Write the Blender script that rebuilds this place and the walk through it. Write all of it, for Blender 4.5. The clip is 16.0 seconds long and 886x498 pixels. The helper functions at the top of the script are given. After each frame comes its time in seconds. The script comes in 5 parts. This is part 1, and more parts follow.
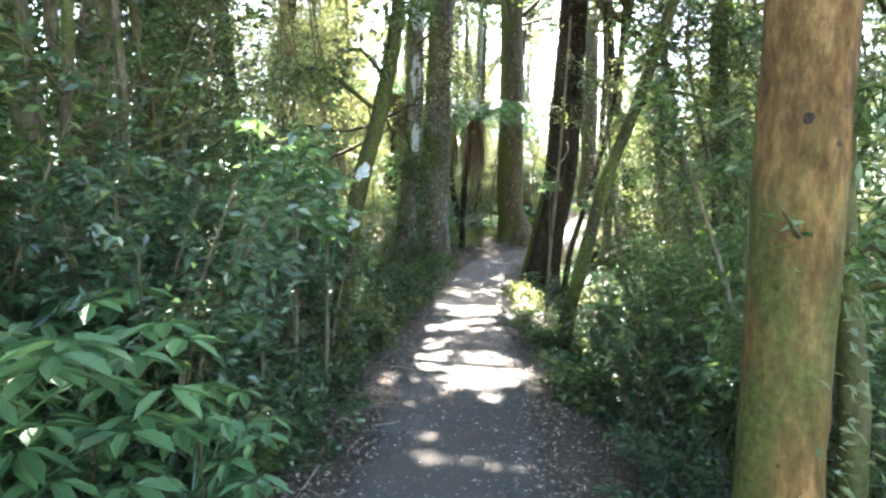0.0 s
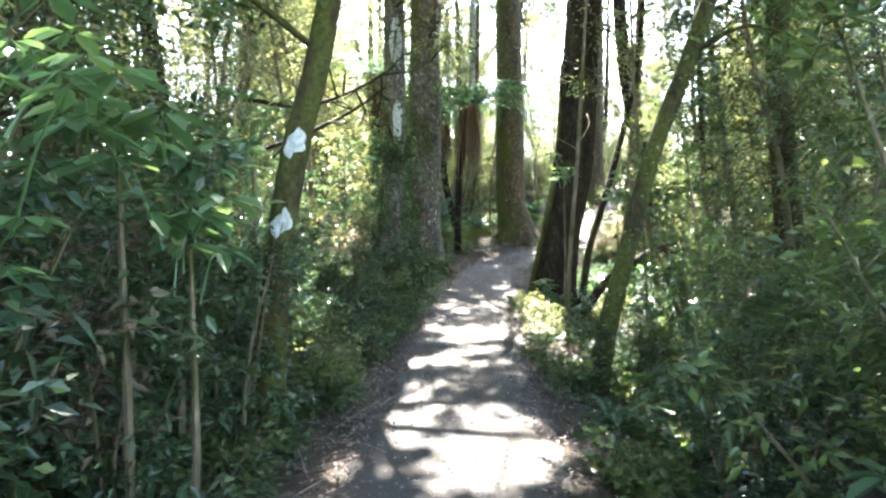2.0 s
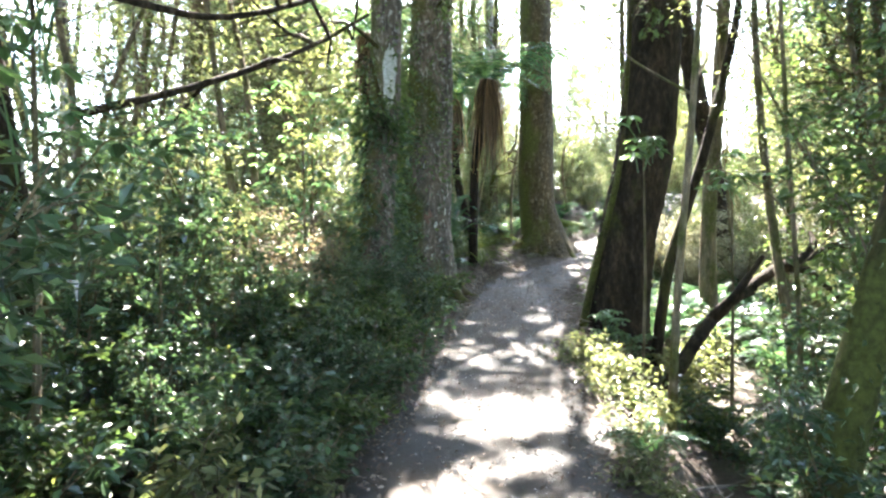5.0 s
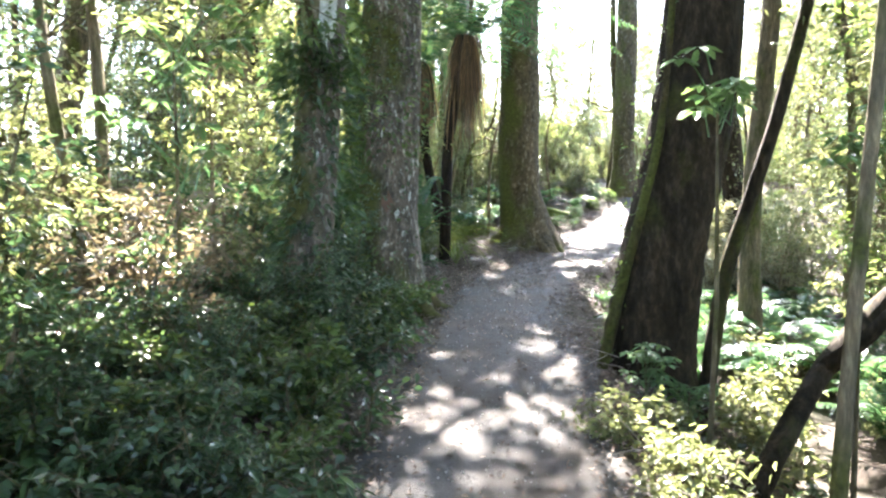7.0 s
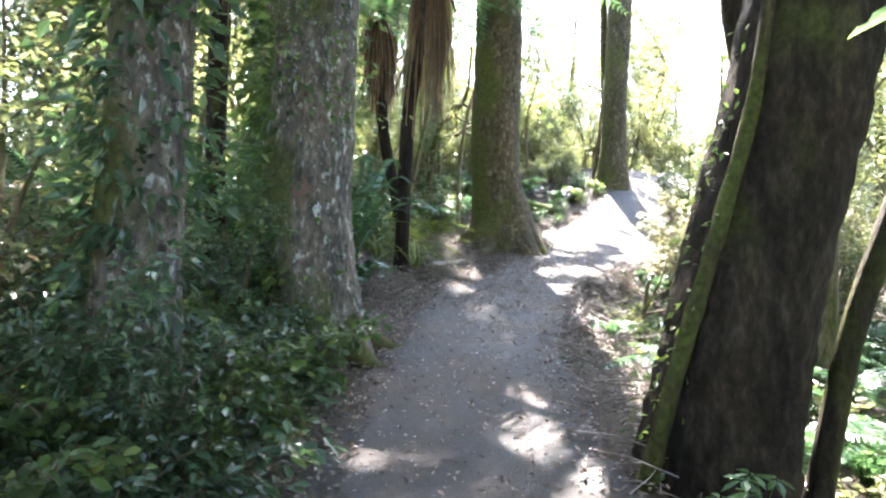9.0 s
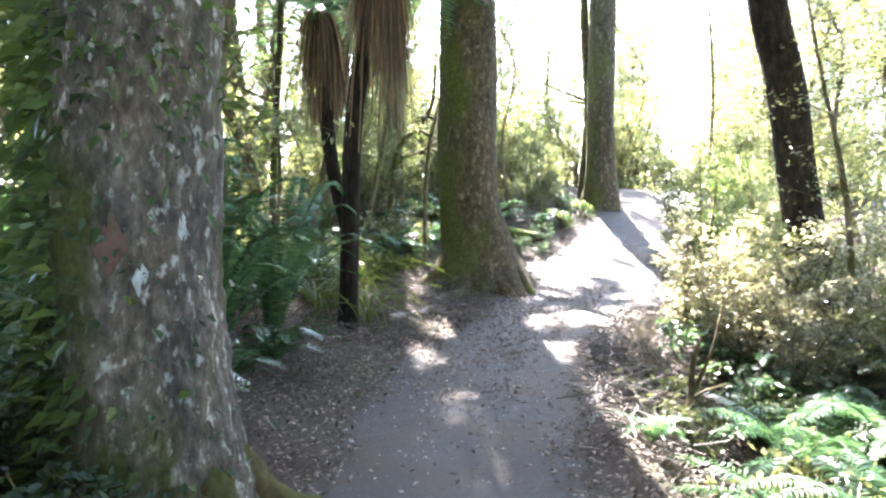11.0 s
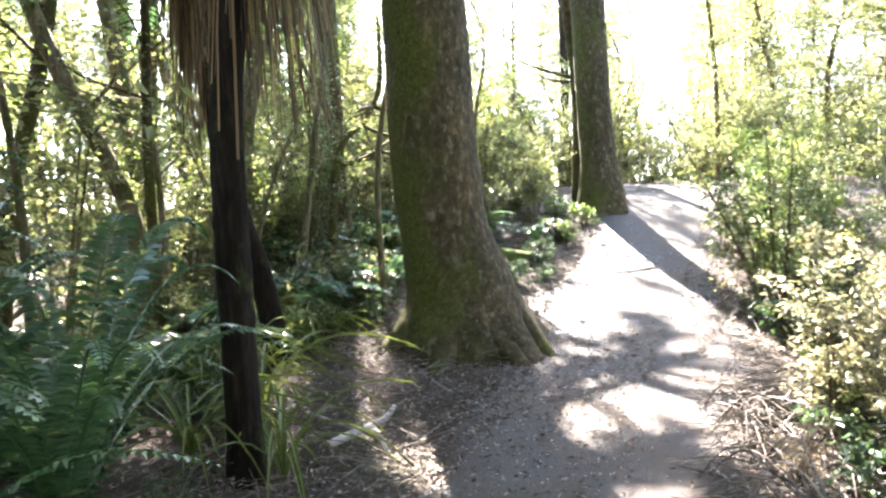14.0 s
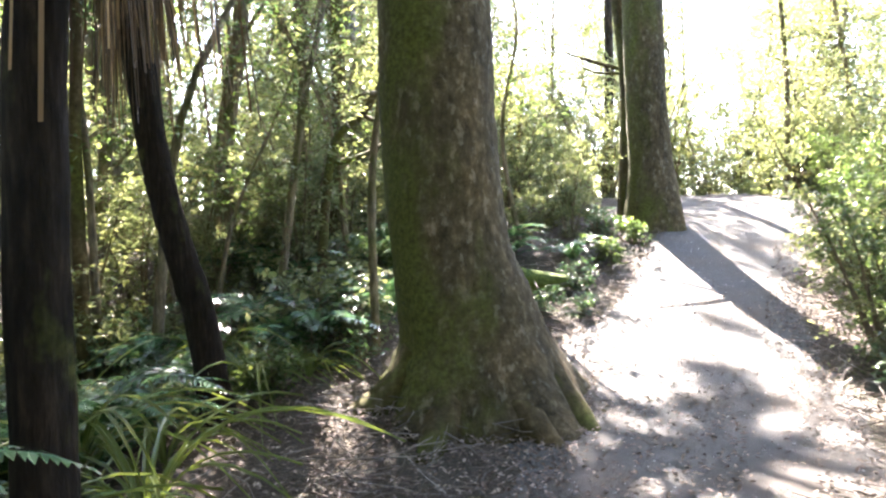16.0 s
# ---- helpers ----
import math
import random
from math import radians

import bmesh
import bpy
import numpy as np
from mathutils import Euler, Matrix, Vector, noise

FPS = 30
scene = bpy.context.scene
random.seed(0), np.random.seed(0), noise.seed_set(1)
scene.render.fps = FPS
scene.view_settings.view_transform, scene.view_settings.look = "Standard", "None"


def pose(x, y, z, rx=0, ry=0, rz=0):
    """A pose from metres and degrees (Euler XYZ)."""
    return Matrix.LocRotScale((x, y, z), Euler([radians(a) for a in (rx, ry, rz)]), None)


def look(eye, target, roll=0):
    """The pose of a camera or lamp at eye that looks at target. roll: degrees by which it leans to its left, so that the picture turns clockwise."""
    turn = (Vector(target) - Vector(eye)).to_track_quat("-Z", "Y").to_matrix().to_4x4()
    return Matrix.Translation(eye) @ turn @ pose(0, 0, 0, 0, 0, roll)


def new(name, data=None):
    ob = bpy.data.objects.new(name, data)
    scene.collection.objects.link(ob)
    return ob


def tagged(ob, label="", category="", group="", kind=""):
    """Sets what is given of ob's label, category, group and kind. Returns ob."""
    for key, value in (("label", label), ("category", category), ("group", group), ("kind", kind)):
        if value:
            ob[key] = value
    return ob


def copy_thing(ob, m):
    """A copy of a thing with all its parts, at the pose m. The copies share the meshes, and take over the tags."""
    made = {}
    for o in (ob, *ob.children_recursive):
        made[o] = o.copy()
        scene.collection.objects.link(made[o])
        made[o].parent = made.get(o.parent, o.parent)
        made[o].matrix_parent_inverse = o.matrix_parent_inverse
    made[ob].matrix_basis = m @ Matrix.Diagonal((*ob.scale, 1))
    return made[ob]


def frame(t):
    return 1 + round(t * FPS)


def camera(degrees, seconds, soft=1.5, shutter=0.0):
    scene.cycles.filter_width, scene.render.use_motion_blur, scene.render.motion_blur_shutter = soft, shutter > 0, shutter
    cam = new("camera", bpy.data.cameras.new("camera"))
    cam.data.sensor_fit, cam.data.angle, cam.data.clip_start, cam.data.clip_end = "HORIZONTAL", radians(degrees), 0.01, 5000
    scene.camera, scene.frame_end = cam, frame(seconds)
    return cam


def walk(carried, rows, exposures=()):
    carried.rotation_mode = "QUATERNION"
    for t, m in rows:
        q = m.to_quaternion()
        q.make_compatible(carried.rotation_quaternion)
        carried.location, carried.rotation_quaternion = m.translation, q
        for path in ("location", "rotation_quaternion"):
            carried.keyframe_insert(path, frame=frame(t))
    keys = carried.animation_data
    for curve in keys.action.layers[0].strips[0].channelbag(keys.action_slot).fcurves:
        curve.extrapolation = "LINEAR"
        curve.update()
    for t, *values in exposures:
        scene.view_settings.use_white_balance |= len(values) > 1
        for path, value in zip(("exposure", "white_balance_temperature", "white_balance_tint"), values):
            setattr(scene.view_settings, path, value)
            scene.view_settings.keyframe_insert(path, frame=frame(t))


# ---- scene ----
cam = camera(66.7, 16.0, soft=2.4)
METRES, EYE, TILT, LEAN, TURN = 18.0, 1.5, -2.0, -1.2, 0.0
ROWS = [
    (0.0, 0.0, 0.0, 0.0, -0.0, -0.0, -0.0),
    (0.5, 0.0023, 0.0345, 0.0014, 2.47, 0.89, -0.5),
    (1.0, 0.0045, 0.0706, 0.0017, -0.13, 0.35, 1.96),
    (1.5, 0.0074, 0.1028, 0.0024, -0.17, -0.04, -1.05),
    (2.0, 0.0064, 0.1376, 0.0038, -0.2, 0.03, 1.48),
    (2.5, 0.0078, 0.1697, 0.0032, -0.18, 0.63, 0.5),
    (3.0, 0.0061, 0.2069, 0.0021, 0.38, 0.18, 0.72),
    (3.5, 0.0073, 0.2392, 0.0026, 0.08, 0.25, 0.81),
    (4.0, 0.0075, 0.2739, 0.0043, 0.95, 0.85, 0.82),
    (6.5, 0.0031, 0.4375, 0.0135, -0.75, 0.0, 1.49),
    (7.0, 0.0077, 0.4738, 0.016, -2.01, -0.44, 0.6),
    (7.5, 0.0122, 0.5059, 0.0175, -1.86, -0.47, 0.4),
    (8.0, 0.0166, 0.5415, 0.0204, -4.47, -0.4, 1.93),
    (8.5, 0.0196, 0.5744, 0.0232, -4.05, -1.48, -0.07),
    (11.0, 0.0406, 0.7247, 0.038, -6.75, 0.36, 1.0),
    (11.5, 0.045, 0.7527, 0.0426, -7.54, 1.06, 3.16),
    (12.0, 0.0499, 0.7839, 0.0464, -6.2, 1.1, 0.5),
    (12.5, 0.0501, 0.8136, 0.0488, -5.27, 0.83, 2.38),
    (13.0, 0.0528, 0.8434, 0.0526, -5.59, 0.81, 3.32),
    (13.5, 0.0561, 0.8694, 0.0559, -5.62, 0.52, 3.49),
    (14.0, 0.0624, 0.8973, 0.0596, -9.66, 0.73, 5.75),
    (14.5, 0.0711, 0.9214, 0.0593, -10.2, 1.94, 2.91),
    (15.0, 0.0755, 0.9455, 0.0612, -9.57, 2.68, 5.38),
    (15.5, 0.0811, 0.9652, 0.063, -8.82, 2.15, 6.23),
    (16.0, 0.0904, 0.9874, 0.0654, -6.68, 1.87, 4.18),
]
walk(cam, [(t, pose(0, 0, EYE, TILT, LEAN, TURN) @ pose(METRES * x, METRES * y, METRES * z, 90 + pitch, roll, yaw)) for t, x, y, z, yaw, pitch, roll in ROWS],
     exposures=[(0.0, 4.86, 6600, 11), (4.0, 4.78, 6500, 11), (6.0, 4.92, 6500, 13), (9.0, 5.15, 6400, 16), (11.0, 5.15, 6400, 18), (12.0, 4.84, 6800, 16), (16.0, 4.78, 6700, 17)])

# ---- daylight ----
SUN_HIGH, SUN_TURN = 46.0, 3.0
world = bpy.data.worlds.new("sky")
scene.world = world
world.use_nodes = True
sky = world.node_tree.nodes.new("ShaderNodeTexSky")
sky.sky_type, sky.sun_disc = "NISHITA", False
sky.sun_elevation, sky.sun_rotation = radians(SUN_HIGH), radians(SUN_TURN)
back = world.node_tree.nodes["Background"]
back.inputs["Strength"].default_value = 0.15
world.node_tree.links.new(sky.outputs[0], back.inputs["Color"])
sun = new("sun", bpy.data.lights.new("sun", "SUN"))
sun.data.energy, sun.data.angle, sun.data.color = 5.0, radians(0.53), (1.0, 0.95, 0.86)
TO_SUN = Vector((math.sin(radians(SUN_TURN)) * math.cos(radians(SUN_HIGH)), math.cos(radians(SUN_TURN)) * math.cos(radians(SUN_HIGH)), math.sin(radians(SUN_HIGH))))
sun.matrix_world = look(TO_SUN * 60, (0, 0, 0))


# ---- materials ----
def node_tree(name):
    m = bpy.data.materials.new(name)
    m.use_nodes = True
    return m, m.node_tree, m.node_tree.nodes["Principled BSDF"]


def ramp(tree, source, stops):
    r = tree.nodes.new("ShaderNodeValToRGB")
    r.color_ramp.elements[0].position, r.color_ramp.elements[0].color = stops[0][0], (*stops[0][1], 1)
    r.color_ramp.elements[1].position, r.color_ramp.elements[1].color = stops[-1][0], (*stops[-1][1], 1)
    for place, colour in stops[1:-1]:
        r.color_ramp.elements.new(place).color = (*colour, 1)
    tree.links.new(source, r.inputs[0])
    return r.outputs[0]


def noise_of(tree, scale, detail=4.0, stretch=(1, 1, 1), rough=0.6):
    co = tree.nodes.new("ShaderNodeTexCoord")
    mp = tree.nodes.new("ShaderNodeMapping")
    mp.inputs["Scale"].default_value = stretch
    n = tree.nodes.new("ShaderNodeTexNoise")
    n.inputs["Scale"].default_value, n.inputs["Detail"].default_value, n.inputs["Roughness"].default_value = scale, detail, rough
    tree.links.new(co.outputs["Object"], mp.inputs[0])
    tree.links.new(mp.outputs[0], n.inputs["Vector"])
    return n.outputs["Fac"]


def mixed(tree, fac, a, b):
    m = tree.nodes.new("ShaderNodeMix")
    m.data_type = "RGBA"
    for value, socket in ((fac, m.inputs[0]), (a, m.inputs[6]), (b, m.inputs[7])):
        if isinstance(value, tuple):
            socket.default_value = (*value, 1)
        elif isinstance(value, float):
            socket.default_value = value
        else:
            tree.links.new(value, socket)
    return m.outputs[2]


def bump(tree, shader, height, strength, distance):
    b = tree.nodes.new("ShaderNodeBump")
    b.inputs["Strength"].default_value, b.inputs["Distance"].default_value = strength, distance
    tree.links.new(height, b.inputs["Height"])
    tree.links.new(b.outputs[0], shader.inputs["Normal"])


def leaf_material(name, dark, middle, light, through_it=0.42, rough=0.42, gloss=0.5):
    m, tree, p = node_tree(name)
    g = tree.nodes.new("ShaderNodeNewGeometry")
    colour = ramp(tree, g.outputs["Random Per Island"], [(0.0, dark), (0.5, middle), (0.92, middle), (1.0, light)])
    patch = ramp(tree, noise_of(tree, 1.3, 2.0), [(0.35, (0.75, 0.8, 0.8)), (0.65, (1.2, 1.12, 0.95))])
    mult = tree.nodes.new("ShaderNodeMix")
    mult.data_type, mult.blend_type = "RGBA", "MULTIPLY"
    mult.inputs[0].default_value = 1.0
    tree.links.new(colour, mult.inputs[6])
    tree.links.new(patch, mult.inputs[7])
    tree.links.new(mult.outputs[2], p.inputs["Base Color"])
    p.inputs["Roughness"].default_value = rough
    p.inputs["Specular IOR Level"].default_value = gloss
    tr = tree.nodes.new("ShaderNodeBsdfTranslucent")
    warm = tree.nodes.new("ShaderNodeMix")
    warm.data_type, warm.blend_type = "RGBA", "MULTIPLY"
    warm.inputs[0].default_value = 1.0
    warm.inputs[7].default_value = (1.55, 1.5, 1.15, 1)
    tree.links.new(mult.outputs[2], warm.inputs[6])
    tree.links.new(warm.outputs[2], tr.inputs["Color"])
    mx = tree.nodes.new("ShaderNodeMixShader")
    mx.inputs[0].default_value = through_it
    tree.links.new(p.outputs[0], mx.inputs[1])
    tree.links.new(tr.outputs[0], mx.inputs[2])
    tree.links.new(mx.outputs[0], tree.nodes["Material Output"].inputs["Surface"])
    return m


def bark_material(name, dark, middle, light, moss=0.4, grain=(1, 1, 0.18), spots=None, scale=9.0, relief=0.02, side=0.0, green_tone=1.0):
    m, tree, p = node_tree(name)
    fine = noise_of(tree, scale * 3, 6.0, grain, 0.7)
    broad = noise_of(tree, scale * 0.35, 4.0, (1, 1, 0.5))
    colour = ramp(tree, fine, [(0.3, dark), (0.52, middle), (0.72, light)])
    if spots:
        colour = mixed(tree, ramp(tree, noise_of(tree, scale * 3.2, 5.0, (1, 1, 0.6)), [(0.56, (0, 0, 0)), (0.66, (0.7, 0.7, 0.7))]), colour, spots)
    stain = ramp(tree, noise_of(tree, scale * 0.8, 5.0, (1, 1, 0.35), 0.7), [(0.32, (0.5, 0.5, 0.52)), (0.5, (1.0, 0.97, 0.93)), (0.68, (1.45, 1.3, 1.15))])
    tint = tree.nodes.new("ShaderNodeMix")
    tint.data_type, tint.blend_type = "RGBA", "MULTIPLY"
    tint.inputs[0].default_value = 1.0
    tree.links.new(colour, tint.inputs[6])
    tree.links.new(stain, tint.inputs[7])
    colour = tint.outputs[2]
    green = ramp(tree, noise_of(tree, 30.0, 4.0), [(0.3, (0.025 * green_tone, 0.03 * green_tone, 0.008)), (0.7, (0.085 * green_tone, 0.092 * green_tone, 0.022))])
    if side:
        g = tree.nodes.new("ShaderNodeNewGeometry")
        facing = tree.nodes.new("ShaderNodeVectorMath")
        facing.operation = "DOT_PRODUCT"
        facing.inputs[1].default_value = (-side, 0.0, 0.0)
        tree.links.new(g.outputs["Normal"], facing.inputs[0])
        total = tree.nodes.new("ShaderNodeMath")
        tree.links.new(broad, total.inputs[0])
        tree.links.new(facing.outputs["Value"], total.inputs[1])
        broad = total.outputs[0]
    where = ramp(tree, broad, [(0.62 - 0.35 * moss, (0, 0, 0)), (0.78 - 0.35 * moss, (0.9, 0.9, 0.9))])
    tree.links.new(mixed(tree, where, colour, green), p.inputs["Base Color"])
    p.inputs["Roughness"].default_value = 0.9
    p.inputs["Specular IOR Level"].default_value = 0.12
    bump(tree, p, fine, 0.9, relief)
    return m


def plain_material(name, dark, light, scale=20.0, rough=0.85, relief=0.01):
    m, tree, p = node_tree(name)
    f = noise_of(tree, scale, 5.0)
    tree.links.new(ramp(tree, f, [(0.3, dark), (0.7, light)]), p.inputs["Base Color"])
    p.inputs["Roughness"].default_value = rough
    p.inputs["Specular IOR Level"].default_value = 0.3
    bump(tree, p, f, 0.7, relief)
    return m


def speck_material(name, dark, middle, light, rough=0.8):
    m, tree, p = node_tree(name)
    g = tree.nodes.new("ShaderNodeNewGeometry")
    tree.links.new(ramp(tree, g.outputs["Random Per Island"], [(0.0, dark), (0.6, middle), (1.0, light)]), p.inputs["Base Color"])
    p.inputs["Roughness"].default_value = rough
    return m


def gravel_material():
    m, tree, p = node_tree("fine grey gravel")
    fine = noise_of(tree, 130.0, 6.0, rough=0.75)
    stones = noise_of(tree, 38.0, 3.0)
    wide = noise_of(tree, 1.6, 4.0)
    colour = ramp(tree, fine, [(0.3, (0.026, 0.024, 0.024)), (0.55, (0.064, 0.061, 0.06)), (0.8, (0.15, 0.143, 0.137))])
    colour = mixed(tree, ramp(tree, stones, [(0.62, (0, 0, 0)), (0.7, (0.4, 0.4, 0.4))]), colour, (0.2, 0.19, 0.18))
    colour = mixed(tree, ramp(tree, wide, [(0.42, (0, 0, 0)), (0.68, (0.75, 0.75, 0.75))]), colour, (0.07, 0.052, 0.04))
    tree.links.new(colour, p.inputs["Base Color"])
    p.inputs["Roughness"].default_value = 0.85
    p.inputs["Specular IOR Level"].default_value = 0.3
    bump(tree, p, fine, 0.8, 0.012)
    return m


def soil_material():
    m, tree, p = node_tree("forest soil")
    fine = noise_of(tree, 45.0, 6.0, rough=0.7)
    wide = noise_of(tree, 0.9, 4.0)
    colour = ramp(tree, fine, [(0.3, (0.022, 0.016, 0.011)), (0.55, (0.06, 0.042, 0.03)), (0.78, (0.17, 0.125, 0.095))])
    colour = mixed(tree, ramp(tree, wide, [(0.5, (0, 0, 0)), (0.7, (0.7, 0.7, 0.7))]), colour, (0.03, 0.042, 0.012))
    tree.links.new(colour, p.inputs["Base Color"])
    p.inputs["Roughness"].default_value = 0.95
    bump(tree, p, fine, 1.0, 0.03)
    return m


SOIL, GRAVEL = soil_material(), gravel_material()
# shade is put into the dark bluish leaf colour, sunlight into the yellow-green
LEAF_SHADE = leaf_material("dark glossy leaf in shade tone", (0.02, 0.042, 0.022), (0.042, 0.08, 0.038), (0.15, 0.2, 0.085), 0.38, 0.3, 0.6)
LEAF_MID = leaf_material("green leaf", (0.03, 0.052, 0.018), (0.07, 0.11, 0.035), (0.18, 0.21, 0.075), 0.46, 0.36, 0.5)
LEAF_SUN = leaf_material("yellow green leaf in sunlit tone", (0.06, 0.08, 0.034), (0.13, 0.15, 0.075), (0.31, 0.32, 0.18), 0.48, 0.32, 0.6)
# the mound's blown-out sunlight is put into this pale leaf colour
LEAF_SUN_PALE = leaf_material("sun-pale glossy leaf", (0.09, 0.095, 0.065), (0.21, 0.21, 0.16), (0.38, 0.36, 0.31), 0.45, 0.28, 0.8)
DRY_LEAF = leaf_material("dry brown leaf", (0.08, 0.064, 0.046), (0.16, 0.132, 0.1), (0.36, 0.32, 0.27), 0.3, 0.5, 0.4)
LEAF_BROAD = leaf_material("broad leaf", (0.045, 0.1, 0.045), (0.09, 0.17, 0.075), (0.17, 0.26, 0.1), 0.42, 0.3, 0.6)
LEAF_FERN = leaf_material("fern green", (0.028, 0.07, 0.036), (0.06, 0.125, 0.06), (0.15, 0.2, 0.09), 0.34, 0.26, 0.8)
LEAF_BLADE = leaf_material("long blade green", (0.04, 0.06, 0.015), (0.09, 0.12, 0.03), (0.16, 0.17, 0.05), 0.3, 0.35)
DEAD_FROND = speck_material("dead frond", (0.025, 0.013, 0.006), (0.1, 0.056, 0.024), (0.3, 0.19, 0.085))
LITTER = speck_material("fallen leaf", (0.035, 0.022, 0.015), (0.1, 0.068, 0.05), (0.3, 0.235, 0.19))
TWIG = speck_material("dry twig", (0.032, 0.025, 0.02), (0.085, 0.068, 0.056), (0.24, 0.205, 0.18))
BARK_MOSSY = bark_material("mossy grey brown bark", (0.022, 0.017, 0.009), (0.055, 0.043, 0.023), (0.11, 0.09, 0.052), 0.5, (1, 1, 0.8), scale=4.5, relief=0.012)
BARK_BIG = bark_material("brown mottled bark", (0.024, 0.019, 0.011), (0.06, 0.048, 0.028), (0.115, 0.095, 0.062), 0.3, (1, 1, 0.75), spots=(0.15, 0.135, 0.105), scale=5.0, relief=0.016, side=0.15, green_tone=1.05)
BARK_STEM = bark_material("dark mossy stem bark", (0.012, 0.01, 0.006), (0.035, 0.029, 0.015), (0.075, 0.062, 0.034), 0.6, (1, 1, 0.5), scale=9.0, relief=0.02)
BARK_RED = bark_material("red brown bark", (0.035, 0.018, 0.006), (0.1, 0.056, 0.02), (0.2, 0.122, 0.05), 0.4, (1, 1, 0.4), spots=(0.07, 0.038, 0.016), scale=5.0, relief=0.035)
BARK_PALE = bark_material("pale blotched bark", (0.03, 0.026, 0.022), (0.1, 0.088, 0.075), (0.22, 0.195, 0.165), 0.4, (1, 1, 0.45), spots=(0.42, 0.43, 0.42), scale=7.0, relief=0.03, side=0.12)
BARK_DARK = bark_material("dark furrowed bark", (0.009, 0.007, 0.005), (0.026, 0.02, 0.014), (0.065, 0.05, 0.036), 0.14, (1, 1, 0.35), scale=6.0, relief=0.04)
BARK_POLE = bark_material("sapling bark", (0.05, 0.042, 0.028), (0.12, 0.1, 0.068), (0.22, 0.19, 0.13), 0.45, scale=14.0)
BARK_FERN = bark_material("black fibrous trunk", (0.005, 0.004, 0.003), (0.012, 0.009, 0.007), (0.03, 0.022, 0.016), 0.1, (1, 1, 0.12), scale=14.0)
MOSS = plain_material("deep moss", (0.02, 0.035, 0.006), (0.09, 0.12, 0.02), 40.0, 0.95, 0.02)
LICHEN_AND_GLARE = plain_material("white lichen", (0.22, 0.23, 0.21), (0.5, 0.51, 0.48), 25.0, 0.9, 0.004)


# ---- geometry helpers ----
class Geo:
    """Collects quads and triangles as arrays."""

    def __init__(self):
        self.v, self.f, self.n = [], [], 0

    def add(self, verts, faces):
        verts, faces = np.asarray(verts, float).reshape(-1, 3), np.asarray(faces, int)
        self.v.append(verts)
        self.f.append(faces + self.n)
        self.n += len(verts)

    def mesh(self, name, material, smooth=False):
        me = bpy.data.meshes.new(name)
        v = np.concatenate(self.v)
        loops = np.concatenate([f.ravel() for f in self.f])
        sizes = np.concatenate([np.full(len(f), f.shape[1]) for f in self.f])
        me.vertices.add(len(v))
        me.vertices.foreach_set("co", v.ravel())
        me.loops.add(len(loops))
        me.loops.foreach_set("vertex_index", loops)
        me.polygons.add(len(sizes))
        me.polygons.foreach_set("loop_start", np.concatenate([[0], np.cumsum(sizes)[:-1]]))
        me.polygons.foreach_set("use_smooth", np.full(len(sizes), smooth))
        me.materials.append(material)
        me.update(calc_edges=True)
        me.validate()
        return me


def part(name, geo, material, parent, label="", smooth=False):
    ob = new(name, geo.mesh(name, material, smooth) if isinstance(geo, Geo) else geo)
    ob.parent = parent
    return tagged(ob, label)


def thing(name, label, category, group="", kind="", at=(0, 0, 0)):
    ob = new(name)
    ob.empty_display_size = 0.2
    ob.location = at
    return tagged(ob, label, category, group, kind)


def unit(a):
    return a / np.maximum(np.linalg.norm(a, axis=-1, keepdims=True), 1e-9)


def curve_points(anchors, steps):
    """A smooth line through anchor points (Catmull-Rom)."""
    a = np.asarray(anchors, float)
    a = np.vstack([2 * a[0] - a[1], a, 2 * a[-1] - a[-2]])
    out = []
    for i in range(1, len(a) - 2):
        for s in np.linspace(0, 1, steps, endpoint=False):
            out.append(0.5 * (2 * a[i] + (a[i + 1] - a[i - 1]) * s + (2 * a[i - 1] - 5 * a[i] + 4 * a[i + 1] - a[i + 2]) * s ** 2 + (3 * a[i] - a[i - 1] - 3 * a[i + 1] + a[i + 2]) * s ** 3))
    out.append(a[-2])
    return np.array(out)


